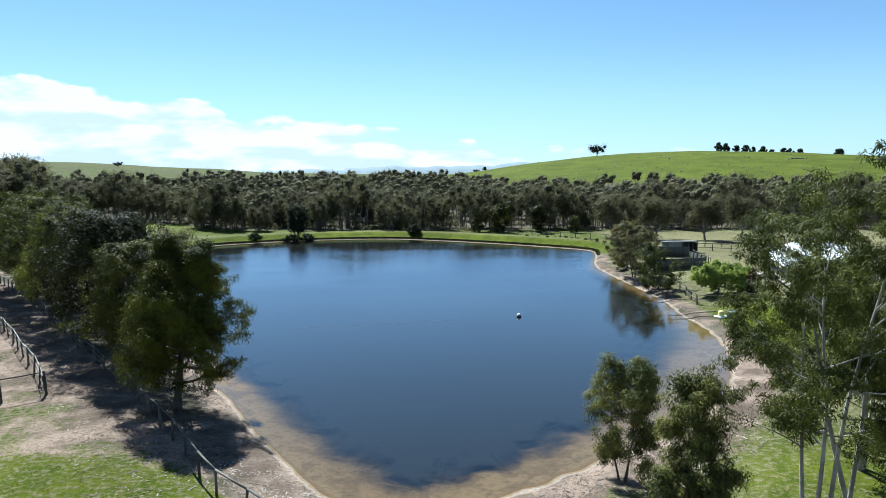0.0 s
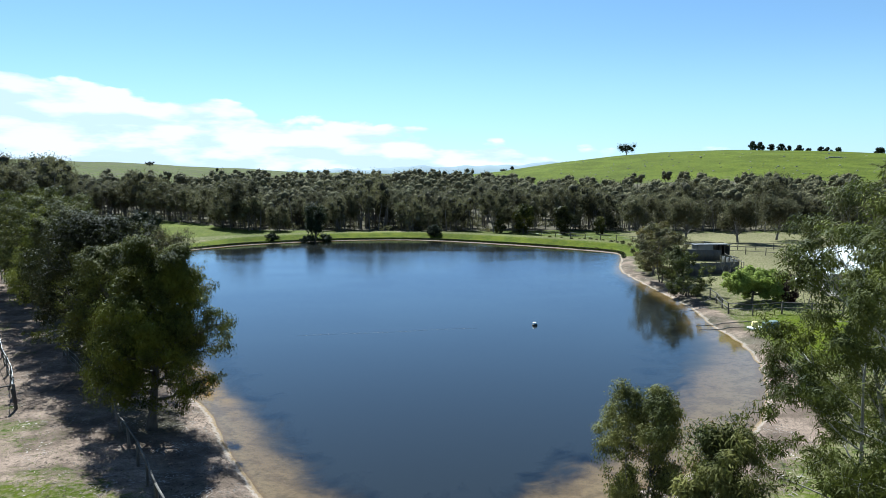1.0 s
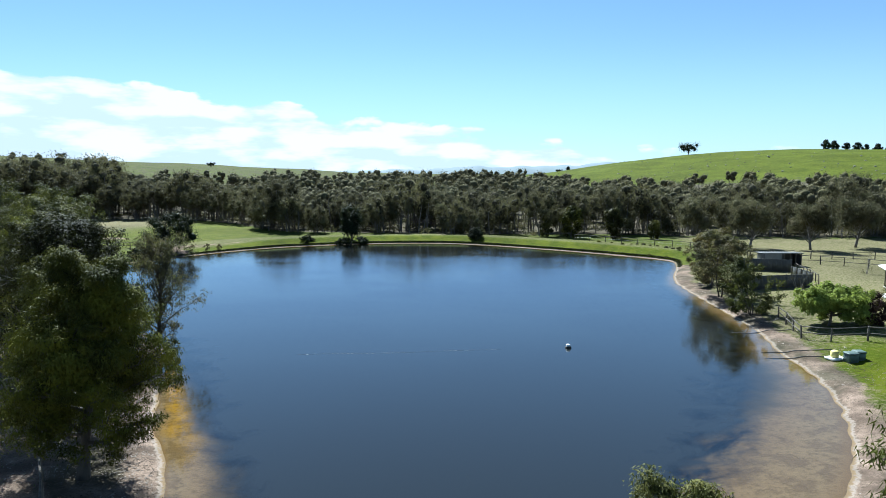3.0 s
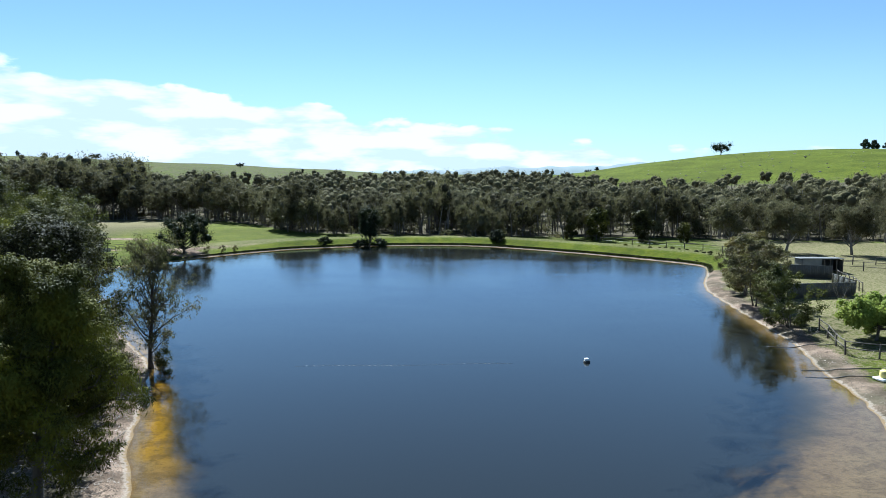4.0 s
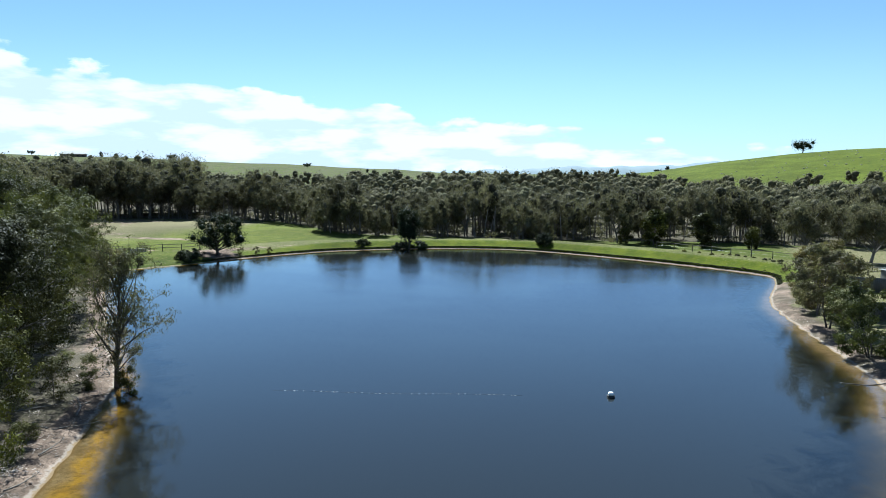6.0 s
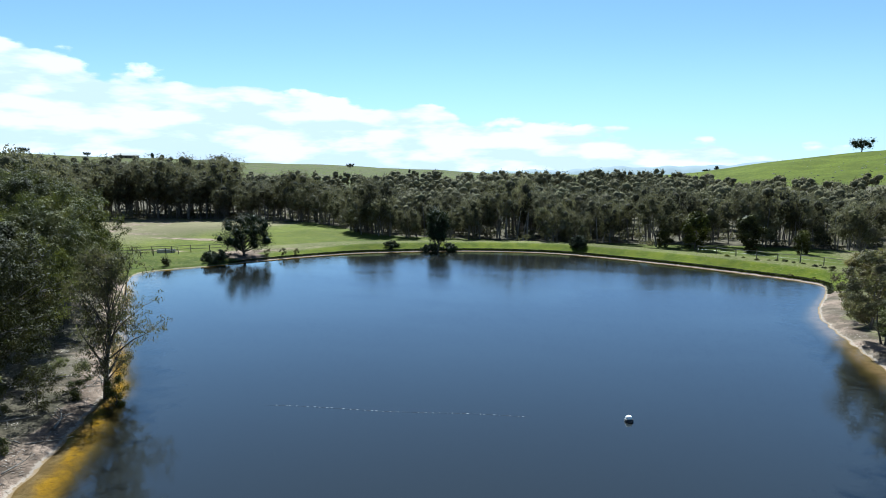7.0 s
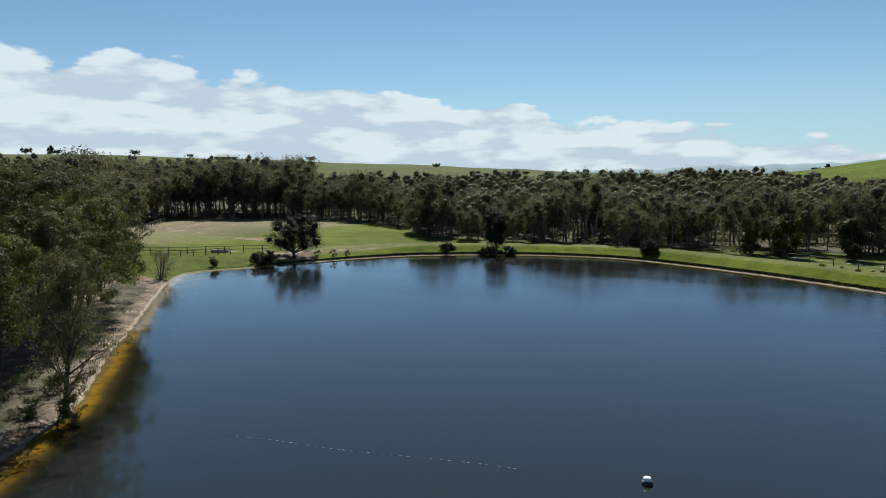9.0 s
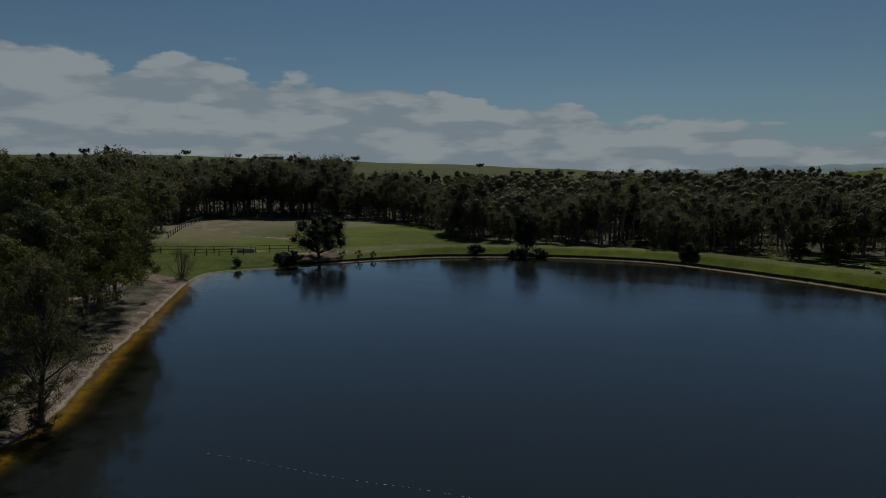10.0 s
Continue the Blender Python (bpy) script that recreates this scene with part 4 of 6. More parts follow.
gum_d = tree("gum_tree", -42.0, 66.5, "tall dense gum tree midway along the row", "tree", 14, 10.6, 9.4, 0.36, 26, 5, 3, 0.27, M_LEAF_OLIVE, "dense dark green leaves", 44, 0.38, 0.28, 0.1, M_BARK_DARK, ROW, fill=420, open_up=5, shape=0.5, light=True, split=True, simple=True)
again(gum_b, -22.4, 43.8, 0.88, 130, "shorter dense gum tree beside the lane fence")
again(gum_b, -32.2, 54.9, 1.0, 75, "dense dark gum tree standing among the row on the bank")
again(gum_c, -37.0, 60.2, 0.84, 210, "spreading gum tree with olive crown on the bank")
again(gum_d, -46.0, 72.0, 1.1, 165, "tall dark gum tree with low hanging leaves")
again(gum_d, -55.6, 81.2, 0.84, 20, "dense gum tree at the end of the row")
again(gum_c, -58.5, 75.5, 1.15, 95, "tall gum tree with olive crown behind the fence")
again(gum_d, -68.5, 86.5, 1.28, 310, "dark gum tree beyond the lane at the row's end")
again(gum_c, -74.0, 79.0, 1.25, 15, "tall spreading gum tree in the lane's far corner")
again(gum_d, -84.0, 96.0, 1.22, 70, "dense gum tree at the paddock's corner")

# gums and saplings on the near shore
NEAR = "gums on the near shore"
tree("river_gum", 11.8, 17.4, "tall pale-stemmed river gum with several trunks on the near shore", "tree", 21, 13.6, 5.0, 0.54, 38, 5, 4, 0.14, M_LEAF_RIVER, "loose hanging grey-green leaves", 84, 0.22, 0.16, 0.038, M_BARK_PALE, NEAR, simple=True, droop=1.1, stems=4, open_up=8, split=True, fill=120, shape=0.74)
tree("river_gum", 15.2, 20.4, "tall pale river gum with a bare lower trunk", "tree", 22, 13.0, 5.0, 0.5, 30, 5, 4, 0.17, M_LEAF_RIVER, "loose hanging grey-green leaves", 84, 0.24, 0.15, 0.038, M_BARK_PALE, NEAR, simple=True, droop=1.1, stems=3, open_up=8, split=True, fill=80, shape=0.72)
tree("river_gum", 19.6, 27.6, "pale river gum standing on the grass behind others", "tree", 23, 10.6, 6.8, 0.38, 22, 5, 4, 0.2, M_LEAF_RIVER, "loose hanging grey-green leaves", 56, 0.3, 0.22, 0.062, M_BARK_PALE, NEAR, simple=True, droop=1.1, stems=2, open_up=8, split=True)
tree("sapling", 8.3, 27.6, "slender gum sapling with a domed crown at the water's edge", "tree", 24, 5.5, 3.5, 0.26, 20, 5, 3, 0.085, M_LEAF_OLIVE, "thin olive leaves", 74, 0.24, 0.16, 0.05, M_BARK_DARK, NEAR, simple=True, droop=1.5, stems=3, open_up=25, split=True, fill=170, shape=0.68)
tree("young_gum", 7.5, 17.2, "slim bushy young gum with olive leaves on the near shore", "tree", 25, 7.9, 2.1, 0.2, 24, 5, 3, 0.1, M_LEAF_OLIVE, "thick olive green leaves", 76, 0.2, 0.16, 0.045, M_BARK_DARK, NEAR, simple=True, droop=1.5, lean=0.03, open_up=22, split=True, fill=160, shape=0.62)

# the half-bare tree standing in the shallows
tree("wading_tree", -25.7, 58.0, "thin half-bare gum standing at the edge of the shallows", "tree", 38, 8.1, 7.6, 0.2, 34, 5, 5, 0.2, M_LEAF_SPARSE, "few brownish hanging leaves", 12, 0.22, 0.22, 0.06, M_BARK_DARK, open_up=34, lift=0.07, shape=0.6, droop=1.6, split=True)
tree("shrub", -24.2, 57.4, "small leafy shrub at the water's edge", "shrub", 32, 1.8, 1.7, 0.1, 9, 4, 3, 0.04, M_LEAF_GUM, "", 18, 0.16, 0.14, 0.045, M_BARK_DARK)
tree("shrub", -27.0, 54.0, "low dark shrub on the bare bank", "shrub", 33, 2.6, 2.6, 0.1, 10, 4, 3, 0.05, M_LEAF_GUM, "", 18, 0.2, 0.16, 0.05, M_BARK_DARK)
tree("bare_shrub", -64.6, 96.2, "leafless brown shrub on the strand", "shrub", 34, 3.4, 5.2, 0.06, 26, 6, 6, 0.17, M_LEAF_SPARSE, "last withered leaves", 3, 0.22, 0.14, 0.05, M_BARK_WOOD, stems=5, open_up=42, lift=0.06, split=True)

# west end
billow_tree("spreading_tree", -61.4, 121.2, "dark spreading tree with open layered crown at the water's edge", 41, 7.5, 10.8, 0.15, 38, 1.2, 0.24, M_LEAF_DARK, M_LEAF_DARK, M_BARK_DARK, 330, 0.26, 0.11, top=0.5, droop=0.2, stems=2, leaves="dark leaves in flat layers")
tree("round_bush", -63.2, 115.4, "round black-green bush on the bank", "shrub", 42, 1.4, 4.2, 0.04, 22, 5, 3, 0.08, M_LEAF_DARK, "", 44, 0.26, 0.2, 0.1, M_BARK_DARK, open_up=-20, lift=0.0, simple=True)
tree("shrub", -67.5, 108.6, "low scrubby green shrub on the grass", "shrub", 43, 0.7, 2.2, 0.05, 8, 4, 2, 0.04, M_LEAF_GUM, "", 14, 0.18, 0.2, 0.07, M_BARK_DARK)
for bx, by, bh in ((-56.4, 125.6, 1.5), (-58.6, 123.8, 1.3), (-55.2, 127.6, 1.0)):
    tree("shrub", bx, by, "small brownish shrub on the bank's edge", "shrub", int(bh * 100), bh, 1.1, 0.05, 7, 3, 2, 0.03, M_LEAF_SPARSE, "", 14, 0.12, 0.16, 0.06, M_BARK_DARK, "shrubs by the spreading tree")

# dam wall
billow_tree("dam_tree", -32.9, 142.6, "dark round-headed single tree on the dam wall", 51, 8.5, 6.2, 0.22, 24, 1.2, 0.2, M_LEAF_DARK, M_LEAF_DARK, M_BARK_DARK, 330, 0.28, 0.13, top=0.6, droop=0.4, leaves="dense near-black leaves")
box_a = tree("low_hedge", -34.6, 142.5, "low dark clipped shrub at the foot of a tree", "shrub", 52, 1.0, 2.8, 0.02, 14, 5, 3, 0.05, M_LEAF_DARK, "", 22, 0.24, 0.22, 0.11, M_BARK_DARK, "low shrubs on the dam wall", open_up=-8, lift=0.0, simple=True)
again(box_a, -31.0, 144.0, 1.0, 100)
again(box_a, -42.0, 141.4, 0.85, 200, "low dark shrub alone on the grassy dam wall")
tree("round_shrub", -7.0, 148.6, "small dark rounded bush on the dam wall", "shrub", 53, 1.5, 3.4, 0.03, 16, 5, 3, 0.07, M_LEAF_DARK, "", 24, 0.26, 0.24, 0.12, M_BARK_DARK, open_up=5, shape=0.25)

nub = tree("dam_shrub", 22.3, 136.1, "small dark round shrub planted along the dam's end", "shrub", 57, 0.3, 0.5, 0.05, 7, 3, 2, 0.02, M_LEAF_GUM, "", 16, 0.08, 0.12, 0.06, M_BARK_DARK, "small shrubs on the dam's end", simple=True)
for k, (sx, sy) in enumerate(((24.0, 136.3), (25.1, 136.5), (26.2, 135.7), (28.3, 133.4), (29.5, 131.0), (30.3, 132.0), (30.3, 129.5), (31.3, 129.7), (20.6, 138.6), (25.7, 126.9), (28.3, 125.2), (30.9, 127.3), (18.4, 140.0), (27.2, 134.6))):
    again(nub, sx, sy, 0.7 + 0.14 * (k * 7 % 5), 49 * k)

# east shore thicket
EAST = "trees on the east strand"
ea = tree("shore_tree", 27.0, 88.8, "grey-green bushy tree on the east strand", "tree", 61, 6.6, 6.2, 0.10, 20, 5, 3, 0.13, M_LEAF_SPARSE, "dull grey-green leaves", 42, 0.27, 0.24, 0.10, M_BARK_DARK, EAST, stems=2, open_up=15, simple=True)
tree("shore_tree", 27.3, 78.8, "thin-leaved bushy tree with several stems on the strand", "tree", 62, 4.8, 5.6, 0.10, 18, 5, 3, 0.12, M_LEAF_RIVER, "thin dull green leaves", 34, 0.25, 0.23, 0.09, M_BARK_DARK, EAST, stems=3, open_up=18, simple=True)
again(ea, 27.4, 94.5, 0.98, 140, "brownish bushy tree on the east strand")
again(ea, 28.6, 99.5, 0.85, 60, "bushy tree at the corner of the strand")
tree("garden_tree", 32.0, 72.6, "bright green round-headed garden tree behind the fence", "tree", 63, 2.9, 4.7, 0.46, 26, 6, 4, 0.16, M_LEAF_BRIGHT, "fresh bright green leaves", 44, 0.28, 0.27, 0.17, M_BARK_DARK, open_up=8, simple=True, shape=0.5, lift=0.03, split=True)
tree("plum_shrub", 35.6, 72.2, "small dark purple-leaved shrub in the garden", "shrub", 64, 2.5, 2.4, 0.1, 12, 4, 3, 0.05, M_LEAF_PURPLE, "", 24, 0.18, 0.18, 0.09, M_BARK_DARK)
tree("bare_shrub", 37.0, 70.8, "twiggy half-bare garden shrub", "shrub", 65, 2.6, 3.0, 0.05, 12, 4, 4, 0.05, M_LEAF_SPARSE, "", 3, 0.16, 0.12, 0.04, M_BARK_WOOD, stems=3, open_up=40)
tree("bare_shrub", 50.4, 104.4, "pale leafless shrub on the lawn", "shrub", 66, 2.7, 3.4, 0.05, 12, 4, 4, 0.05, M_LEAF_SPARSE, "", 2, 0.16, 0.12, 0.04, M_BARK_PALE, stems=3, open_up=40)
tree("bare_shrub", 36.2, 90.2, "pale leafless shrub against a steel wall", "shrub", 67, 1.9, 3.0, 0.05, 12, 4, 4, 0.04, M_LEAF_SPARSE, "", 2, 0.16, 0.12, 0.04, M_BARK_PALE, stems=4, open_up=30)
fa_ = billow_tree("field_tree", 45.4, 136.0, "single gum with a round crown in the open field", 68, 9.6, 9.0, 0.34, 18, 1.6, 0.26, M_LEAF_WOOD, M_LEAF_SHADE, M_BARK_WOOD, 420, 0.4, 0.15, "gums in the field", 0.62, leaves="grey-green leaves")
again(fa_, 55.6, 134.5, 0.95, 130, "gum with forked trunk in the open field")
again(fa_, 37.6, 141.0, 1.05, 250, "gum with a round crown at the end of the dam wall")
again(fa_, 66.0, 140.5, 1.0, 30, "gum with a round crown by the field fence")

# the woodland round the pond: the front ranks tree by tree, the depth of it as one mass
WOODS = "gums along the woodland's edge"
protos = []
for i, (h, w, fr, k, sz) in enumerate(((9.8, 9.2, 0.28, 19, 1.6), (10.6, 8.4, 0.34, 18, 1.5), (8.9, 10.0, 0.22, 20, 1.65), (11.0, 9.4, 0.34, 20, 1.6), (7.8, 7.4, 0.12, 16, 1.45))):
    x0, y0 = (-30 + 14 * i, 162 + (i % 2) * 2)
    protos.append(billow_tree("woodland_gum", x0, y0, ("grey-green woodland gum with a pale bare trunk", "slender woodland gum with a high crown", "broad dull green woodland gum", "tall woodland gum with a ragged crown", "young bushy woodland gum")[i], 70 + i, h, w, fr, k, sz, 0.17, M_LEAF_WOOD, M_LEAF_SHADE, M_BARK_WOOD, 190, 0.48, 0.15, WOODS, 0.66, 1 + (i == 2), leaves="dull grey-green leaves"))
high = [billow_tree("tall_gum", -152 + 15 * i, 206 + 7 * i, ("tall dark woodland gum with a billowing crown", "tall woodland gum with several crowns")[i], 77 + i, 13.4 + i, 12.5, 0.3, 26, 1.95, 0.3, M_LEAF_WOOD, M_LEAF_SHADE, M_BARK_WOOD, 160, 0.56, 0.22, "tall gums", 0.62, 1 + i, leaves="dull grey-green leaves") for i in range(2)]
r = np.random.default_rng(5)
edge_pts = catmull(WOOD_EDGE, 40, False)
seg = np.concatenate([[0], np.cumsum(np.linalg.norm(np.diff(edge_pts, axis=0), axis=1))])
taken = [(-30 + 14 * i, 162 + (i % 2) * 2) for i in range(5)]
normal = np.gradient(edge_pts, axis=0)
normal = np.stack([-normal[:, 1], normal[:, 0]], 1)
normal /= np.linalg.norm(normal, axis=1)[:, None]
labels = ("grey-green gum at the woodland's edge", "gum with dull brownish crown in the woodland", "dark-stemmed gum among the woodland")
count = 0
for rank, (depth, gap) in enumerate(((3.0, 5.6), (9.0, 5.2))):
    s = 30 + r.uniform(0, 3)
    while s < seg[-1] - 60:
        p = np.array([np.interp(s, seg, edge_pts[:, k]) for k in (0, 1)]) + np.array([np.interp(s, seg, normal[:, k]) for k in (0, 1)]) * (depth + r.normal(0, 2.2)) + r.normal(0, 1.0, 2)
        s += gap * r.uniform(0.6, 1.4)
        if min(math.hypot(p[0] - a, p[1] - b) for a, b in taken) < 2.8:
            continue
        taken.append((p[0], p[1]))
        if p[0] < -84:
            again(high[count % 2], p[0], p[1], r.uniform(0.95, 1.45) if p[0] < -128 else r.uniform(0.68, 1.0), r.uniform(0, 360), "tall dark gum at the woodland's edge", r.uniform(0.88, 1.12))
        else:
            again(protos[int(r.integers(5))], p[0], p[1], (0.8, 0.92)[rank] * r.uniform(0.7, 1.36), r.uniform(0, 360), labels[count % 3], r.uniform(0.92, 1.1))
        count += 1
dark_a = tree("dark_wattle", 13.8, 153.5, "dark bushy wattle before the woodland", "tree", 81, 7.0, 4.6, 0.08, 15, 4, 3, 0.14, M_LEAF_GUM, "dark green leaves", 14, 0.45, 0.46, 0.3, M_BARK_DARK, "dark wattles", limb_sides=4, light=True, open_up=20, shape=0.4)
for dx, dy, ds in ((22.8, 152.6, 0.95), (8.5, 155.8, 0.7), (31.0, 151.5, 0.6)):
    again(dark_a, dx, dy, ds, 57 * dx)
for k, (tx, ty, ts) in enumerate(((-92, 101, 0.9), (-101, 107, 1.0), (-107, 115, 0.92), (-115, 121, 1.04), (-123, 131, 0.98), (-98, 113, 0.8), (-132, 140, 0.95), (-149, 226, 1.14), (-160, 221, 1.2), (-145, 218, 1.08), (-172, 214, 1.15), (-38, 195, 0.8), (60, 190, 0.76), (118, 186, 0.9), (-190, 190, 1.0), (146, 226, 0.9), (-163, 212, 1.05), (-182, 204, 1.12))):
    again(high[k % 2], tx, ty, ts * (1.3 if tx < -80 else 1.05), 40 * tx, "tall gum rising above the woodland")


def wood_mass():
    """The depth of the woodland: several hundred plain gums, too many and too far to tell apart."""
    r = np.random.default_rng(9)
    leaf, core, stem = Bag(), Bag(), Bag()
    centres, radii = ([], []), ([], [])
    n = 0
    while n < 1300:
        if n < 560:
            k = int(np.searchsorted(seg, r.uniform(10, seg[-1] - 10))) - 1
            x, y = edge_pts[k] + normal[k] * r.uniform(15, 62) + r.normal(0, 1.5, 2)
        else:
            a, d = radians(r.uniform(-80, 62)), 200 + 270 * r.random() ** 0.8
            x, y = d * math.sin(a), d * math.cos(a)
        a, d = math.atan2(x, y), math.hypot(x, y)
        inward = line_side(np.array([x]), np.array([y]), WOOD_EDGE)[0]
        if inward < 14 or math.degrees(a) > 2 and d > 400 - 1.2 * math.degrees(a):
            continue
        n += 1
        h = (9.3 + (3.6 - 3.4 * smooth(x, -25, 35)) * smooth(inward, 15, 80)) * r.uniform(0.7, 1.2) * (1.0 + 0.6 * float(smooth(math.degrees(math.atan2(8 - x, y - 25)), 36, 43)))
        w = r.uniform(6.6, 10.8)
        z = gz(x, y)
        stem.tube([(x, y, z - 0.3), (x + r.normal(0, 0.3), y, z + h * 0.45), (x + r.normal(0, 0.8), y, z + h * 0.8)], [0.26, 0.17, 0.05], 4, False)
        c, rad = billows(r, h, w, 0.42, 9 if n < 560 else 7, 1.95 if n < 560 else 2.3, 0.7)
        far = int(d > 215)
        centres[far].append(c + np.array([x, y, z]))
        radii[far].append(rad)
    clump_leaves(leaf, core, r, np.concatenate(centres[0]), np.concatenate(radii[0]), 54, 0.5, 0.2, 0.8, 0.62)
    clump_leaves(leaf, core, r, np.concatenate(centres[1]), np.concatenate(radii[1]), 34, 0.75, 0.36, 0.8, 0.7)
    for _ in range(900):
        k = int(np.searchsorted(seg, r.uniform(20, seg[-1] - 20))) - 1
        x, y = edge_pts[k] + normal[k] * (1 + 24 * r.random() ** 1.3) + r.normal(0, 0.8, 2)
        z, h, dx, dy = gz(x, y), r.uniform(4.5, 8.0), r.normal(0, 0.5), r.normal(0, 0.5)
        stem.tube([(x, y, z - 0.3), (x + dx * 0.4, y + dy * 0.4, z + h * 0.5), (x + dx, y + dy, z + h)], [r.uniform(0.1, 0.19), 0.1, 0.04], 4, False)
    low = Bag()
    spots = []
    for _ in range(1000):
        s = r.uniform(20, seg[-1] - 20)
        k = int(np.searchsorted(seg, s)) - 1
        x, y = edge_pts[k] + normal[k] * r.uniform(-0.5, 34) + r.normal(0, 0.6, 2)
        h = r.uniform(0.9, 3.2)
        spots.append(np.array([x, y, gz(x, y) + h * 0.45]) + r.normal(0, 1, (6, 3)) * np.array([h * 0.4, h * 0.4, h * 0.24]))
    hang_leaves(low, r, np.concatenate(spots), 14, 0.45, 0.4, 0.24, 0.2, simple=True)
    root = tagged(new("woodland"), "dense dull green gum woodland beyond the pond", "woodland", kind="stuff")
    tagged(part("crowns", leaf, M_LEAF_WOOD, root), kind="stuff")
    tagged(part("inner_crowns", core, M_LEAF_SHADE, root), kind="stuff")
    tagged(part("stems", stem, M_BARK_WOOD, root), kind="stuff")
    tagged(part("undergrowth", low, M_LEAF_WOOD, root, "low scrub under the gums"), kind="stuff")


wood_mass()

# trees on the hills
hill_a = billow_tree("hill_tree", 158.8, 667, "lone spreading gum on the hill's crest", 97, 11.5, 21, 0.28, 20, 2.9, 0.5, M_LEAF_DARK, M_LEAF_DARK, M_BARK_DARK, 60, 0.9, 0.6, top=0.72, droop=0.1, leaves="dark leaves in flat clumps")
pine = tree("hill_pine", 316, 741, "dark pine in a row along the hill's crest", "tree", 92, 14.5, 9.0, 0.10, 14, 4, 1, 0.4, M_LEAF_DARK, "", 22, 1.0, 1.2, 0.9, M_BARK_DARK, "pines on the hill", limb_sides=4, light=True, simple=True, open_up=10, shape=0.4)
for k, (px, py, ps) in enumerate(((325, 743, 1.0), (334, 738, 0.85), (345, 741, 0.95), (355, 745, 0.9), (364, 739, 0.95), (377, 742, 0.8), (390, 739, 0.95), (400, 744, 1.0), (409, 741, 1.0), (454, 744, 1.25), (484, 748, 0.8), (497, 742, 0.6), (510, 748, 0.9), (524, 740, 1.2), (420, 748, 0.5), (432, 747, 0.45))):
    again(pine, px, py, ps, 47 * k)
for k, (px, py, ps) in enumerate(((46, 880, 0.85), (58, 884, 1.0), (-210, 860, 0.9), (-300, 880, 1.0), (-350, 890, 0.7), (-440, 880, 1.1), (-600, 790, 1.3), (-670, 738, 0.9), (-735, 690, 0.9), (-800, 650, 1.3), (-850, 560, 1.5), (-870, 540, 1.4), (-860, 575, 1.2), (-250, 1000, 1.0), (-180, 1000, 1.2), (-130, 980, 1.0), (-90, 1000, 0.9), (-30, 960, 1.3), (0, 990, 1.0), (30, 1010, 0.9))):
    c = copy_thing(pine if k % 3 == 1 else hill_a, pose(px, py, gz(px, py) - 0.2, 0, 0, 61 * k))
    c.scale = (ps * 0.6,) * 3
    tagged(c, "far dark tree on the pasture hill", "tree", "far trees on the hills")


def grass_tufts():
    """Short grass on the banks: blades in tufts."""
    r = np.random.default_rng(14)
    spots = []
    for x0, x1, y0, y1, n in ((-30, -6, 22, 40, 5200), (9, 24, 22, 36, 2600), (26.5, 42, 50, 72, 2600), (-60, -20, 36, 70, 2600)):
        spots.append(np.stack([r.uniform(x0, x1, n), r.uniform(y0, y1, n)], 1))
    p = np.concatenate(spots)
    sd = shore_distance(p[:, 0], p[:, 1])
    thin = (p[:, 0] < 0) & (p[:, 1] > 29.5) & (r.random(len(p)) < 0.8)
    keep = ~thin & (sd > 2.2) & ~((line_side(p[:, 0], p[:, 1], FENCE_A) < 0) & (p[:, 0] < 2))
    p, sd = p[keep], sd[keep]
    z = land(p[:, 0], p[:, 1], sd)
    base = np.repeat(np.c_[p, z], 5, axis=0)
    n = len(base)
    base[:, :2] += r.normal(0, 0.16, (n, 2))
    a = r.uniform(0, 6.283, n)
    h, w = r.uniform(0.03, 0.09, n), r.uniform(0.008, 0.018, n)
    side = np.c_[np.cos(a) * w, np.sin(a) * w, np.zeros(n)]
    tip = base + np.c_[r.normal(0, 0.07, (n, 2)), h]
    bag = Bag()
    bag.put(np.stack([base - side, base + side, tip], 1).reshape(-1, 3), np.arange(n * 3).reshape(n, 3))
    tagged(new("grass", bag.mesh("grass", M_GRASS)), "short patchy green and dry grass on the banks", "grass", kind="stuff")


def lip_shade_fringe():
    """A sedge fringe along the dam wall's undercut lip, blackened as its shadow line."""
    r = np.random.default_rng(15)
    k = np.where((SHORELINE[:, 1] - 0.25 * np.abs(SHORELINE[:, 0] + 14) > 104))[0]
    pick = r.choice(k, 5500)
    base = SHORELINE[pick] + out_dir[pick] * r.normal(0.84, 0.08, len(pick))[:, None] + r.normal(0, 0.12, (len(pick), 2))
    sd = shore_distance(base[:, 0], base[:, 1])
    z = land(base[:, 0], base[:, 1], sd)
    b = np.repeat(np.c_[base, z], 5, axis=0)
    n = len(b)
    b[:, :2] += r.normal(0, 0.1, (n, 2))
    a = r.uniform(0, 6.283, n)
    w, h = r.uniform(0.04, 0.08, n), r.uniform(0.04, 0.14, n)
    side = np.c_[np.cos(a) * w, np.sin(a) * w, np.zeros(n)]
    tip = b + np.c_[r.normal(0, 0.12, (n, 2)), h]
    bag = Bag()
    bag.put(np.stack([b - side, b + side, tip], 1).reshape(-1, 3), np.arange(n * 3).reshape(n, 3))
    tagged(new("sedge", bag.mesh("sedge", M_LIP_SHADE)), "dark sedge along the lip of the dam wall", "sedge", kind="stuff")


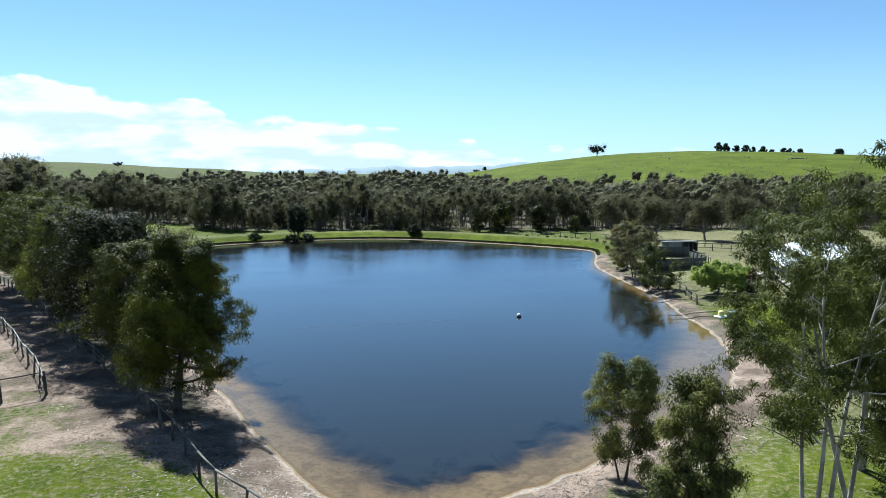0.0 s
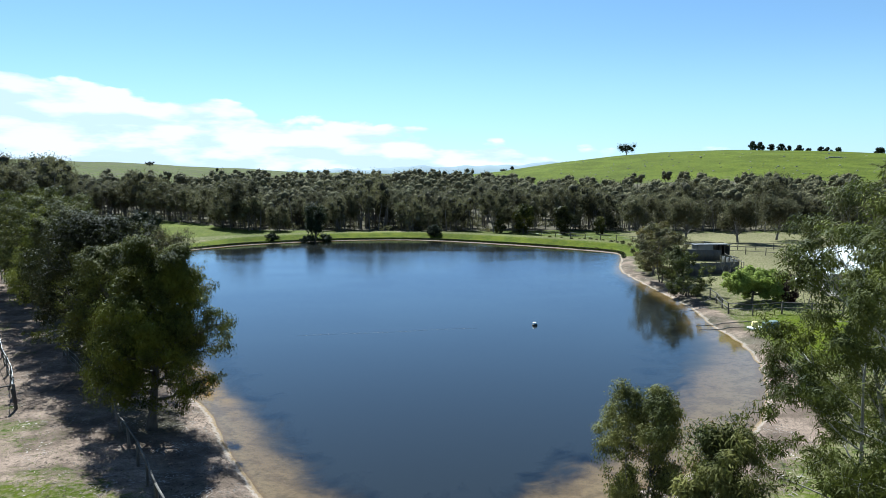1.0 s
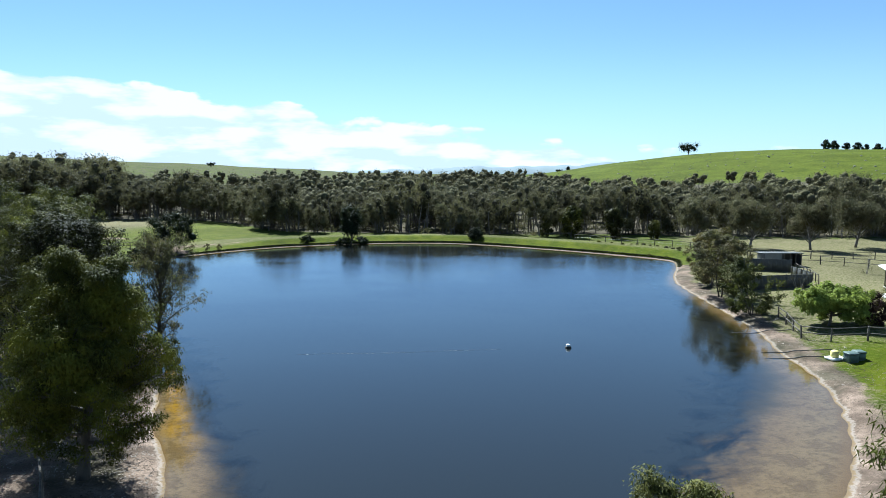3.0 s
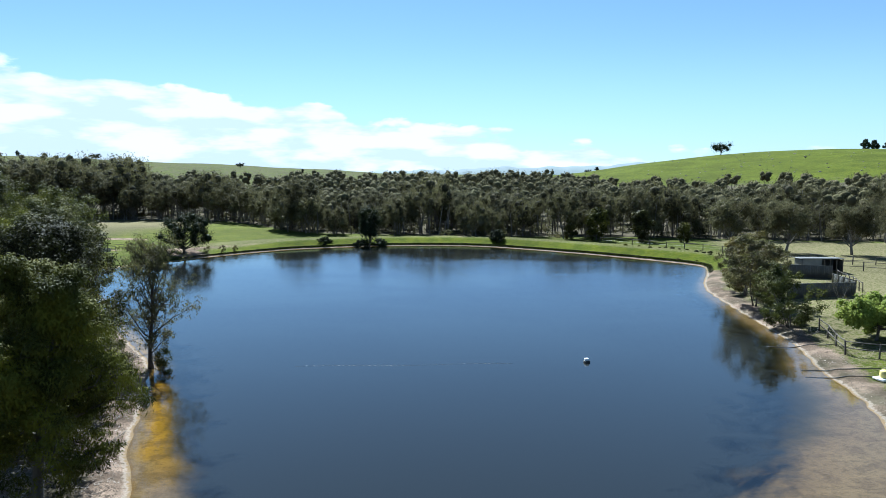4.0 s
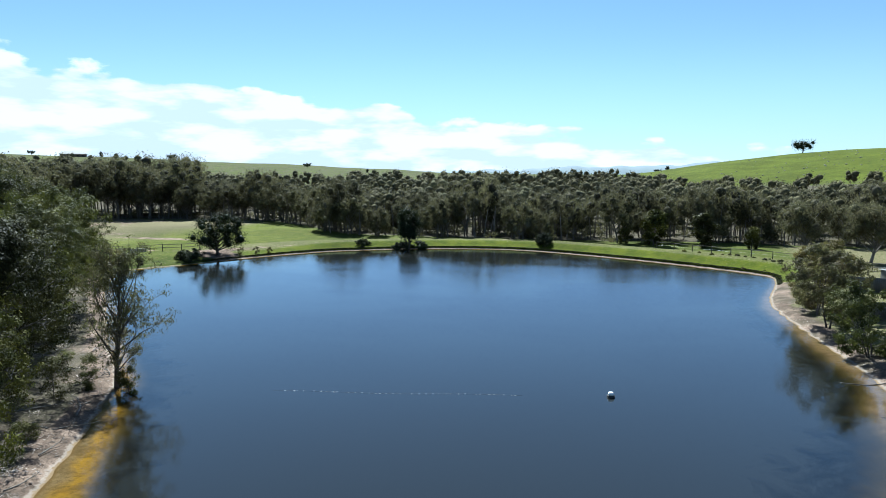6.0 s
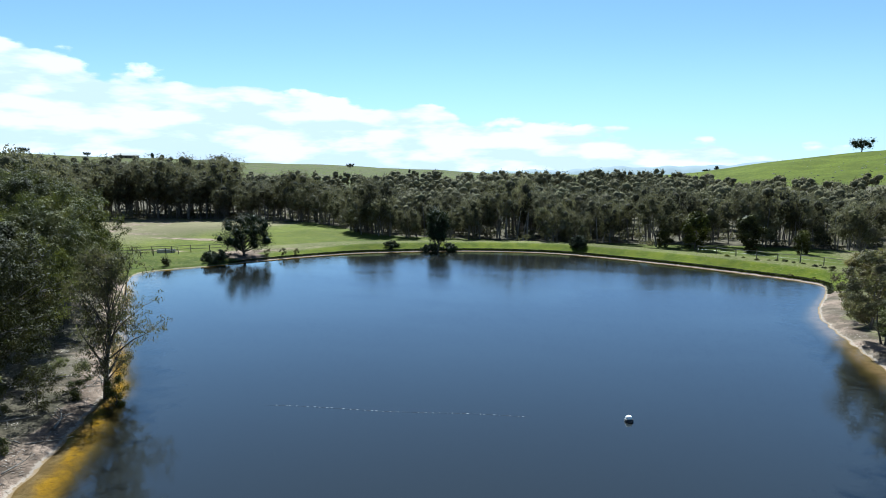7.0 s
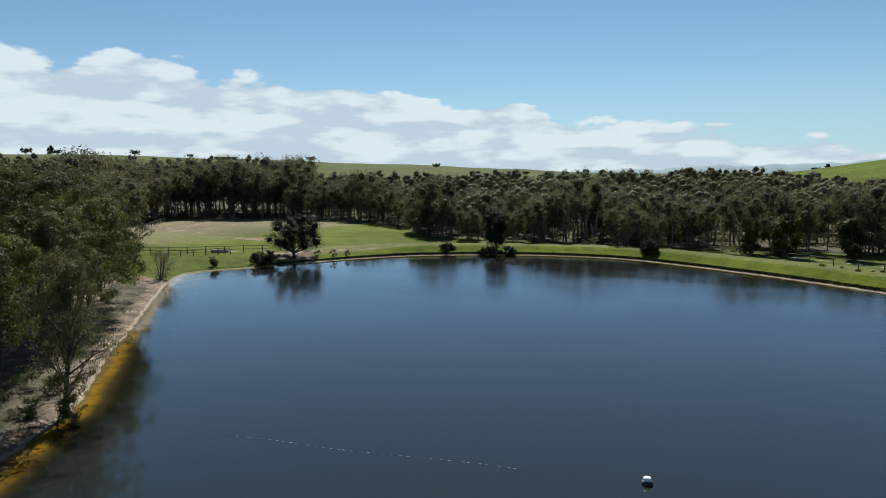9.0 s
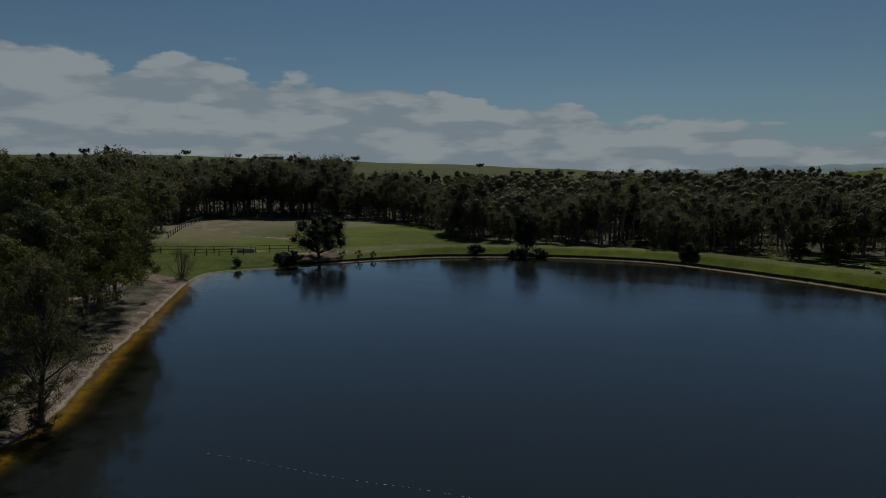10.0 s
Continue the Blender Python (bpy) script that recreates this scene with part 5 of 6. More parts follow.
def litter():
    """Bark strips, fallen leaves and twigs strewn over the bare banks."""
    r = np.random.default_rng(16)
    p = np.concatenate([np.stack([r.uniform(a, b, n), r.uniform(c, d, n)], 1) for a, b, c, d, n in ((-30, -4, 24, 46, 15000), (-62, -16, 40, 96, 36000), (4, 20, 24, 42, 5500), (23, 33, 56, 104, 4500))])
    sd = shore_distance(p[:, 0], p[:, 1])
    fa = line_side(p[:, 0], p[:, 1], FENCE_A)
    keep = (sd > 0.5) & np.where(p[:, 0] < 2, (fa < 5) & (r.random(len(p)) < np.where(fa < 0, 1, 0.4)), sd < 5)
    p, sd = p[keep], sd[keep]
    n = len(p)
    z = land(p[:, 0], p[:, 1], sd) + 0.012
    a, l, w = r.uniform(0, 6.283, n), r.uniform(0.05, 0.26, n) * np.where(r.random(n) < 0.08, 4.0, 1.0), r.uniform(0.012, 0.045, n)
    d, q = np.c_[np.cos(a), np.sin(a), r.normal(0, 0.12, n)], np.c_[-np.sin(a), np.cos(a), np.zeros(n)]
    b = np.c_[p, z]
    lo, hi = b - d * l[:, None] / 2, b + d * l[:, None] / 2
    up = np.array([0, 0, 0.02])
    bag = Bag()
    bag.put(np.stack([lo, b + q * w[:, None] + up, hi, b - q * w[:, None] + up], 1).reshape(-1, 3), np.arange(n * 4).reshape(n, 4))
    tagged(new("litter", bag.mesh("litter", M_LITTER)), "fallen bark and leaves strewn over the bare banks", "litter", kind="stuff")


grass_tufts()
litter()
lip_shade_fringe()


# ---- fences ----
def fence(name, pts, spacing, height, label, rails=(1.0,), wires=(0.35, 0.65), post_r=0.075, group="", seed=1, lean=0.05, rail_r=0.045):
    """Round posts set along a line, with rails and wires between them."""
    r = np.random.default_rng(seed)
    p = np.asarray(pts, float)
    s = np.concatenate([[0], np.cumsum(np.linalg.norm(np.diff(p, axis=0), axis=1))])
    n = max(2, int(round(s[-1] / spacing)) + 1)
    u = np.linspace(0, s[-1], n)
    q = np.stack([np.interp(u, s, p[:, 0]), np.interp(u, s, p[:, 1])], 1)
    root = thing(name, q[0][0], q[0][1], gz(*q[0]), label, "fence", group)
    tops = []
    for k, (x, y) in enumerate(q):
        z = gz(x, y)
        lx, ly = r.normal(0, lean, 2)
        h = height * r.uniform(0.94, 1.06)
        b = Bag()
        o = np.array([x, y, z]) - np.array([q[0][0], q[0][1], gz(*q[0])])
        rr = post_r * r.uniform(0.85, 1.15)
        b.tube([o + (0, 0, -0.3), o + (lx * 0.5, ly * 0.5, h * 0.5), o + (lx, ly, h - 0.03), o + (lx, ly, h)], [rr, rr, rr * 0.96, rr * 0.75], 7)
        part("post", b, M_POST, root)
        tops.append((o, o + np.array((lx, ly, h))))
    for f in rails:
        for a, b2 in zip(tops[:-1], tops[1:]):
            b = Bag()
            p0, p1 = a[0] + (a[1] - a[0]) * f, b2[0] + (b2[1] - b2[0]) * f
            b.tube([p0, (p0 + p1) / 2 + (0, 0, -0.02), p1], [rail_r] * 3, 6)
            part("rail", b, M_POST if rail_r > 0.03 else M_WIRE, root)
    for f in wires:
        b = Bag()
        b.tube([a[0] + (a[1] - a[0]) * f for a in tops], [0.008] * len(tops), 4)
        part("wire", b, M_WIRE, root)
    return root


fence("post_and_rail_fence", FENCE_A[:7], 2.6, 1.25, "weathered timber fence running along the bare bank", (0.97,), (), seed=2, rail_r=0.055)
fence("post_and_wire_fence", FENCE_A[6:], 2.7, 1.25, "leaning timber posts and wire along the tree row", (), (0.35, 0.65, 0.95), seed=3, lean=0.09)
fence("post_and_rail_fence", [(-29.6, 35.2), (-27.8, 36.7), (-25.9, 38.3)], 2.45, 1.5, "timber fence end with a single top rail across the lane", (0.96,), (), seed=4, post_r=0.09)
fence("post_and_wire_fence", FENCE_B, 2.8, 1.3, "leaning dark posts and wire beside the worn lane", (0.96,), (0.35, 0.65), seed=5, lean=0.1, rail_r=0.02)
fence("post_and_rail_fence", [(-98, 106), (-84.5, 112.4), (-76, 117.5), (-70, 123.5), (-66.5, 128)], 3.2, 1.3, "dark timber paddock fence above the west strand", (0.95, 0.5), (), seed=6)
fence("post_and_rail_fence", [(-80, 110.2), (-75, 114.8), (-72.6, 117.2)], 2.2, 1.2, "short yard fence before the paddock", (0.95, 0.55), (), seed=7)
fence("post_and_wire_fence", [(-112, 128), (-136, 150), (-156, 172)], 4.2, 1.4, "dark post fence along the paddock's dirt edge", (0.95,), (0.5,), seed=8, post_r=0.1)
fence("post_and_wire_fence", [(-160, 184), (-140, 190), (-112, 191), (-84, 186)], 4.5, 1.3, "dark fence along the far side of the paddock", (0.95,), (0.5,), seed=9, post_r=0.1)
fence("post_and_rail_fence", [(45.4, 114.2), (49, 113.2), (53.8, 110.2), (62, 107), (74, 103)], 3.0, 1.3, "grey timber yard fence behind the lawn", (0.95, 0.45), (), seed=10)
fence("post_and_rail_fence", [(41.6, 104.8), (41.2, 100), (40.4, 94.8)], 1.5, 1.3, "close-set pale post fence of a stock pen", (0.92,), (), seed=11, post_r=0.06)
fence("post_and_rail_fence", [(29.2, 77.0), (28.5, 71.0), (28.2, 68.6), (30.3, 67.2), (33.0, 66.5), (40, 64.2)], 2.8, 1.2, "timber post and rail garden fence near the strand", (0.94, 0.5), (), seed=12)
fence("post_and_wire_fence", [(14, 146), (22, 141), (30, 135), (40, 128), (48, 122)], 3.6, 1.2, "post fence behind the dam wall", (0.95,), (0.5,), seed=13)
fence("post_and_rail_fence", [(40, 120), (56, 120.5), (76, 121)], 3.2, 1.2, "grey rail fence across the open field", (0.95, 0.5), (), seed=16)


# ---- yard, sheds and house ----
def panel_wall(name, x0, y0, x1, y1, h, label, material, ribs=True):
    """A wall of upright steel sheets with posts."""
    L = math.hypot(x1 - x0, y1 - y0)
    z = min(gz(x0, y0), gz(x1, y1))
    root = thing(name, x0, y0, z, label, "wall", rz=math.degrees(math.atan2(y1 - y0, x1 - x0)))
    n = max(2, round(L / 1.2))
    w = L / n
    for i in range(n):
        b = Bag()
        b.box((i + 0.5) * w, 0, -0.05, w - 0.012, 0.03, h, bevel=0.006)
        for k in range(6):
            b.box(i * w + (k + 0.5) * w / 6, -0.022, 0, 0.05, 0.03, h - 0.08)
        part("panel", b, material, root)
    for i in range(n + 1):
        b = Bag()
        b.box(i * w, 0.06, -0.2, 0.09, 0.09, h + 0.28, bevel=0.01)
        part("post", b, M_POST, root)
    b = Bag()
    b.box(L / 2, 0, h - 0.046, L, 0.07, 0.06)
    part("capping", b, material, root)
    return root


def open_shed(name, x, y, w, d, h0, h1, rz, label):
    """A skillion shelter: steel walls, open bays at the front, a pale sheet roof."""
    root = thing(name, x, y, gz(x, y) - 0.05, label, "shed", rz=rz)
    for nm, args in (("back_wall", (0, d / 2, 0, w, 0.06, h1)), ("side_wall", (-w / 2 + 0.03, 0, 0, 0.06, d - 0.07, min(h0, h1))), ("side_wall", (w / 2 - 0.03, 0, 0, 0.06, d - 0.07, min(h0, h1))),
                     ("front_wall", (-w * 0.26, -d / 2, 0, w * 0.46, 0.06, h0))):
        b = Bag()
        b.box(*args, bevel=0.01)
        part(nm, b, M_STEEL_L if nm == "front_wall" else M_STEEL, root)
    b = Bag()
    for i in range(4):
        b.box(w * (0.04 + 0.153 * i), -d / 2, 0, 0.12, 0.12, h0, bevel=0.015)
    part("front_posts", b, M_POST, root)
    b = Bag()
    n = 14
    for i in range(n):
        x0, x1 = -w / 2 - 0.2 + (w + 0.4) * i / n, -w / 2 - 0.2 + (w + 0.4) * (i + 0.86) / n
        for xa, xb, dz in ((x0, x1, 0.0), (x1, x0 + (w + 0.4) / n, 0.04)):
            ya, yb, za, zb = -d / 2 - 0.3, d / 2 + 0.25, h0 + 0.03 + dz, h1 + 0.05 + dz
            b.put([(xa, ya, za), (xb, ya, za), (xb, yb, zb), (xa, yb, zb), (xa, ya, za + 0.05), (xb, ya, za + 0.05), (xb, yb, zb + 0.05), (xa, yb, zb + 0.05)],
                  [(3, 2, 1, 0), (4, 5, 6, 7), (0, 1, 5, 4), (2, 3, 7, 6), (1, 2, 6, 5), (3, 0, 4, 7)])
    part("roof", b, M_STEEL_L, root, "pale sheet-steel roof")
    return root


open_shed("stock_shelter", 41.9, 112.0, 5.4, 2.4, 1.95, 1.8, 6, "steel stock shelter with pale sloping roof and open bays")
panel_wall("yard_wall", 33.8, 106.4, 41.0, 104.9, 1.75, "dark grey sheet-steel yard wall", M_STEEL)
panel_wall("yard_wall", 30.8, 90.2, 38.6, 92.4, 1.85, "grey sheet-steel yard wall beside the strand trees", M_STEEL)
panel_wall("yard_wall", 38.6, 92.5, 38.2, 97.5, 1.8, "short grey sheet-steel return wall", M_STEEL)


def house():
    hx, hy = 46.0, 91.2
    z = gz(50, 84)
    root = thing("house", hx, hy, z, "cream weatherboard house with white steel roof and deep veranda", "house", rz=-16)
    # local x: away from the pond, local y negative: along the veranda towards the camera's start
    L, D, fl = 19.0, 11.0, 0.55
    b = Bag()
    b.box(1.3, -L / 2, fl - 0.14, 2.6, L, 0.14, bevel=0.01)
    part("deck", b, M_DECK, root, "grey timber veranda deck")
    b = Bag()
    b.box(1.35, -L / 2, -0.3, 2.3, L - 0.4, fl + 0.15)
    part("deck_base", b, M_DARK, root)
    for i in range(8):
        b = Bag()
        b.box(0.14, -0.14 - i * (L - 0.28) / 7, fl, 0.12, 0.12, 2.35, bevel=0.012)
        part("veranda_post", b, M_POST, root)
    b = Bag()
    b.box(2.6 + (D - 2.6) / 2, -L / 2, -0.3, D - 2.6, L - 0.2, fl + 2.95)
    wall = part("wall", b, M_WALL, root, "cream weatherboard wall")
    for k in range(12):
        b = Bag()
        b.box(2.58, -L / 2, fl + 0.08 + k * 0.22, 0.03, L - 0.24, 0.19)
        part("weatherboard", b, M_WALL, wall)
    for wy, ww, wz, wh in ((-2.6, 1.6, 0.9, 1.2), (-6.2, 0.95, 0.02, 2.05), (-9.4, 1.8, 0.9, 1.2), (-13.6, 1.8, 0.9, 1.2), (-17.0, 0.95, 0.02, 2.05)):
        b = Bag()
        b.box(2.55, wy, fl + wz, 0.08, ww, wh, bevel=0.01)
        fr = part("window", b, M_WHITE, root)
        b = Bag()
        b.box(2.495, wy, fl + wz + 0.07, 0.03, ww - 0.16, wh - 0.14)
        part("pane", b, M_DARK, fr)
    b = Bag()
    za, zr, ze = fl + 2.35, fl + 4.2, fl + 2.85
    n = 44
    for i in range(n):
        y0, y1 = 0.5 - (L + 1.0) * i / n, 0.5 - (L + 1.0) * (i + 0.84) / n
        y2 = 0.5 - (L + 1.0) * (i + 1) / n
        for ya, yb, dz in ((y0, y1, 0.0), (y1, y2, 0.035)):
            pr = [(-0.45, za), (2.6, za + 0.55), (2.65 + (D - 2.6) / 2, zr), (D + 0.5, ze)]
            for (xa, h1), (xb, h2) in zip(pr[:-1], pr[1:]):
                h1, h2 = h1 + dz, h2 + dz
                b.put([(xa, ya, h1), (xb, ya, h2), (xb, yb, h2), (xa, yb, h1), (xa, ya, h1 + 0.05), (xb, ya, h2 + 0.05), (xb, yb, h2 + 0.05), (xa, yb, h1 + 0.05)],
                      [(0, 1, 2, 3), (7, 6, 5, 4), (4, 5, 1, 0), (6, 7, 3, 2), (5, 6, 2, 1), (7, 4, 0, 3)])
    part("roof", b, M_WHITE_ROOF, root, "white sheet-steel roof")
    b = Bag()
    b.box(-0.5, -L / 2, za - 0.08, 0.13, L + 1.0, 0.12, bevel=0.02)
    part("gutter", b, M_WHITE, root)
    for sy in (-5.0, -9.6):
        b = Bag()
        for k in range(3):
            b.box(-0.2 - 0.32 * k, sy, fl - 0.16 - 0.16 * k, 0.36, 1.9, 0.05, bevel=0.01)
            b.box(-0.2 - 0.32 * k, sy - 0.85, -0.25, 0.3, 0.08, fl + 0.09 - 0.16 * k)
            b.box(-0.2 - 0.32 * k, sy + 0.85, -0.25, 0.3, 0.08, fl + 0.09 - 0.16 * k)
        part("step", b, M_CONCRETE, root, "pale veranda steps")
    return root


house()
for px, py, ph_ in ((44.9, 88.0, 0.9), (44.6, 86.6, 0.7), (43.6, 83.4, 0.9), (42.9, 81.8, 0.8)):
    tree("garden_shrub", px, py, "small grey-green garden shrub by the veranda", "shrub", int(px * 10), ph_, 1.2, 0.05, 8, 4, 2, 0.03, M_LEAF_RIVER, "", 14, 0.12, 0.12, 0.05, M_BARK_DARK, "shrubs by the veranda")


def pump_box(x, y, w, d, h, rz):
    root = thing("pump_box", x, y, gz(x, y) - 0.02, "grey-green plastic pump cover standing on the grass", "box", "pump covers", rz)
    b = Bag()
    b.box(0, 0, 0, w, d, h, bevel=0.05)
    part("body", b, M_GREENBOX, root)
    b = Bag()
    b.box(0, 0, h - 0.02, w + 0.08, d + 0.08, 0.12, bevel=0.04)
    lid = part("lid", b, M_GREENBOX, root)
    b = Bag()
    b.box(0, -d / 2 - 0.05, h + 0.01, 0.2, 0.04, 0.05)
    part("handle", b, M_BLACK, lid)
    return root


pump_box(28.9, 61.7, 0.8, 0.72, 0.66, 12)
pump_box(29.65, 62.1, 0.68, 0.7, 0.6, 8)
crate = thing("float_drum", 28.2, 62.6, gz(28.2, 62.6), "pale yellow plastic drum lying on a white tray", "drum", rz=20)
b = Bag()
b.box(0, 0, 0, 1.3, 0.9, 0.16, bevel=0.03)
part("tray", b, M_WHITE, crate)
b = Bag()
b.tube([(-0.1, 0, 0.16), (-0.1, 0, 0.24), (-0.1, 0, 0.62), (-0.1, 0, 0.7)], [0.27, 0.3, 0.3, 0.2], 12)
part("drum", b, M_YELLOW, crate)


def hose(pts, label):
    """A black hose lying over the strand down into the water."""
    p = catmull(pts, 8, False)
    z = land(p[:, 0], p[:, 1], shore_distance(p[:, 0], p[:, 1])) + 0.05
    z = np.maximum(z, -0.012)
    root = thing("hose", p[0][0], p[0][1], z[0], label, "hose", "hoses on the strand")
    b = Bag()
    b.tube(np.c_[p - p[0], z - z[0]], [0.034] * len(p), 8)
    part("pipe", b, M_PIPE, root, "", True)


hose([(28.9, 72.4), (27.6, 72.1), (26.2, 72.5), (25.0, 72.2), (23.2, 72.3)], "black hose running over the strand from the garden fence")
hose([(29.0, 65.0), (27.6, 65.2), (26.2, 65.1), (25.0, 65.5), (23.6, 65.6)], "black hose running over the strand into the pond")
hose([(28.6, 62.6), (27.4, 63.3), (26.2, 63.4), (25.0, 63.7), (23.3, 63.8)], "black hose from the pump cover into the pond")


def fallen_branch(x, y, length, rz, seed, label):
    """A dead branch lying on the bank, with its forks and twigs."""
    r = np.random.default_rng(seed)
    root = thing("fallen_branch", x, y, max(gz(x, y), -0.02) + 0.05, label, "branch", "fallen wood on the banks", rz)
    main = bend(r, (-length / 2, 0, 0.05), (1, 0, 0.05), length, 8, 0.12, 0.0)
    main[:, 2] = np.abs(main[:, 2]) * 0.5 + 0.03
    b = Bag()
    b.tube(main, length * 0.022 * np.linspace(1, 0.25, 8), 6)
    part("stem", b, M_BARK_WOOD, root, "", True)
    for k in range(int(3 + length)):
        q = along(main, r.uniform(0.25, 0.95))
        d = np.array([0.7, r.choice((-1, 1)) * r.uniform(0.5, 1.1), r.uniform(0.0, 0.7)])
        fork = bend(r, q, d, length * r.uniform(0.15, 0.4), 5, 0.22, -0.03)
        fork[:, 2] = np.maximum(fork[:, 2], 0.0)
        b = Bag()
        b.tube(fork, length * 0.009 * np.linspace(1, 0.3, 5), 5)
        for _ in range(3):
            t = bend(r, along(fork, r.uniform(0.3, 1.0)), fork[-1] - fork[0] + r.normal(0, 0.35 * length * 0.25, 3), length * r.uniform(0.06, 0.16), 3, 0.2, 0.0)
            t[:, 2] = np.maximum(t[:, 2], 0.0)
            b.tube(t, length * 0.004 * np.linspace(1, 0.4, 3), 4)
        part("fork", b, M_BARK_WOOD, root, "", True)
    return root


for k, (x, y, l, rz) in enumerate(((-22.4, 51.2, 2.6, 60), (-24.4, 53.6, 3.4, 125), (-25.2, 55.8, 2.2, 20), (-27.6, 58.0, 3.0, 75), (-28.8, 60.4, 2.4, 140), (-26.2, 51.8, 2.8, 35), (-21.0, 48.0, 2.0, 110),
                                   (-31.6, 62.8, 2.6, 50), (-30.4, 58.6, 3.2, 10), (-18.9, 44.6, 1.8, 80), (-34.4, 65.2, 2.4, 120), (-29.4, 55.6, 2.2, 160), (-36.8, 68.0, 2.2, 30), (-24.0, 50.0, 1.9, 170), (28.2, 75.5, 1.6, 40), (27.9, 84.0, 2.0, 110))):
    fallen_branch(x, y, l, rz, 400 + k, ("weathered grey branch lying on the bare bank", "dead forked branch on the litter under gums", "bleached branch lying near the waterline")[k % 3])
for k, (x, y, h, w) in enumerate(((-26.8, 56.4, 0.8, 1.5), (-29.6, 59.6, 0.9, 1.7), (-23.2, 48.6, 0.7, 1.3), (-31.6, 59.2, 1.0, 1.8), (-27.6, 52.4, 1.6, 2.2))):
    tree("bank_shrub", x, y, "thin low shrub growing on the bare bank", "shrub", 300 + k, h, w, 0.05, 9, 4, 3, 0.03, M_LEAF_OLIVE, "", 16, 0.15, 0.13, 0.04, M_BARK_WOOD, "low shrubs on the bank", stems=3, open_up=30)


def buoy():
    root = thing("buoy", 7.75, 65.0, 0.0, "white plastic float with a dark base on the water", "buoy")
    b = Bag()
    b.tube([(0, 0, -0.18), (0, 0, -0.1), (0, 0, 0.12), (0, 0, 0.16)], [0.2, 0.27, 0.27, 0.2], 14)
    part("base", b, M_BLACK, root, "black base")
    b = Bag()
    b.box(0, 0, 0.14, 0.34, 0.30, 0.20, 0.3, 0.05)
    part("cap", b, M_WHITE, root)


buoy()


def floating_rope():
    """Thin rope from the float across the water, with white dashes standing for glints."""
    r = np.random.default_rng(77)
    a, b = np.array([2.0, 63.75, 0.006]), np.array([-14.8, 60.2, 0.006])
    root = thing("floating_rope", a[0], a[1], 0.0, "thin pale rope floating on the water beside the float", "rope")
    n = 40
    line = a + (b - a) * np.linspace(0, 1, n)[:, None] + np.c_[np.zeros(n), 0.12 * np.sin(np.linspace(0, 9, n)), np.zeros(n)]
    o = np.array([a[0], a[1], 0.0])
    bag = Bag()
    bag.tube(line - o, [0.004] * n, 5)
    part("rope", bag, M_RAIL, root)
    d = (b - a) / np.linalg.norm(b - a)
    # white dashes added in place of a trail of glints on the water
    for k in range(34):
        f = 0.02 + 0.96 * (k + r.uniform(-0.4, 0.4)) / 34
        p = along(line, f) - o
        l = r.uniform(0.03, 0.085)
        bag = Bag()
        bag.tube([p - d * l, p - d * l * 0.8, p + d * l * 0.8, p + d * l], [0.004, 0.010, 0.010, 0.004], 6)
        part("cork", bag, M_WHITE, root)
    return root


floating_rope()


def trough():
    root = thing("water_trough", -76.6, 118.6, gz(-76.6, 118.6), "pale concrete stock trough by the paddock fence", "trough", rz=35)
    for nm, a in (("side", (0, 0.45, 0, 3.0, 0.12, 0.55)), ("side", (0, -0.45, 0, 3.0, 0.12, 0.55)), ("end", (1.45, 0, 0, 0.1, 0.78, 0.55)), ("end", (-1.45, 0, 0, 0.1, 0.78, 0.55)), ("floor_slab", (0, 0, 0, 2.8, 0.78, 0.1))):
        b = Bag()
        b.box(*a, bevel=0.02)
        part(nm, b, M_CONCRETE, root)


trough()


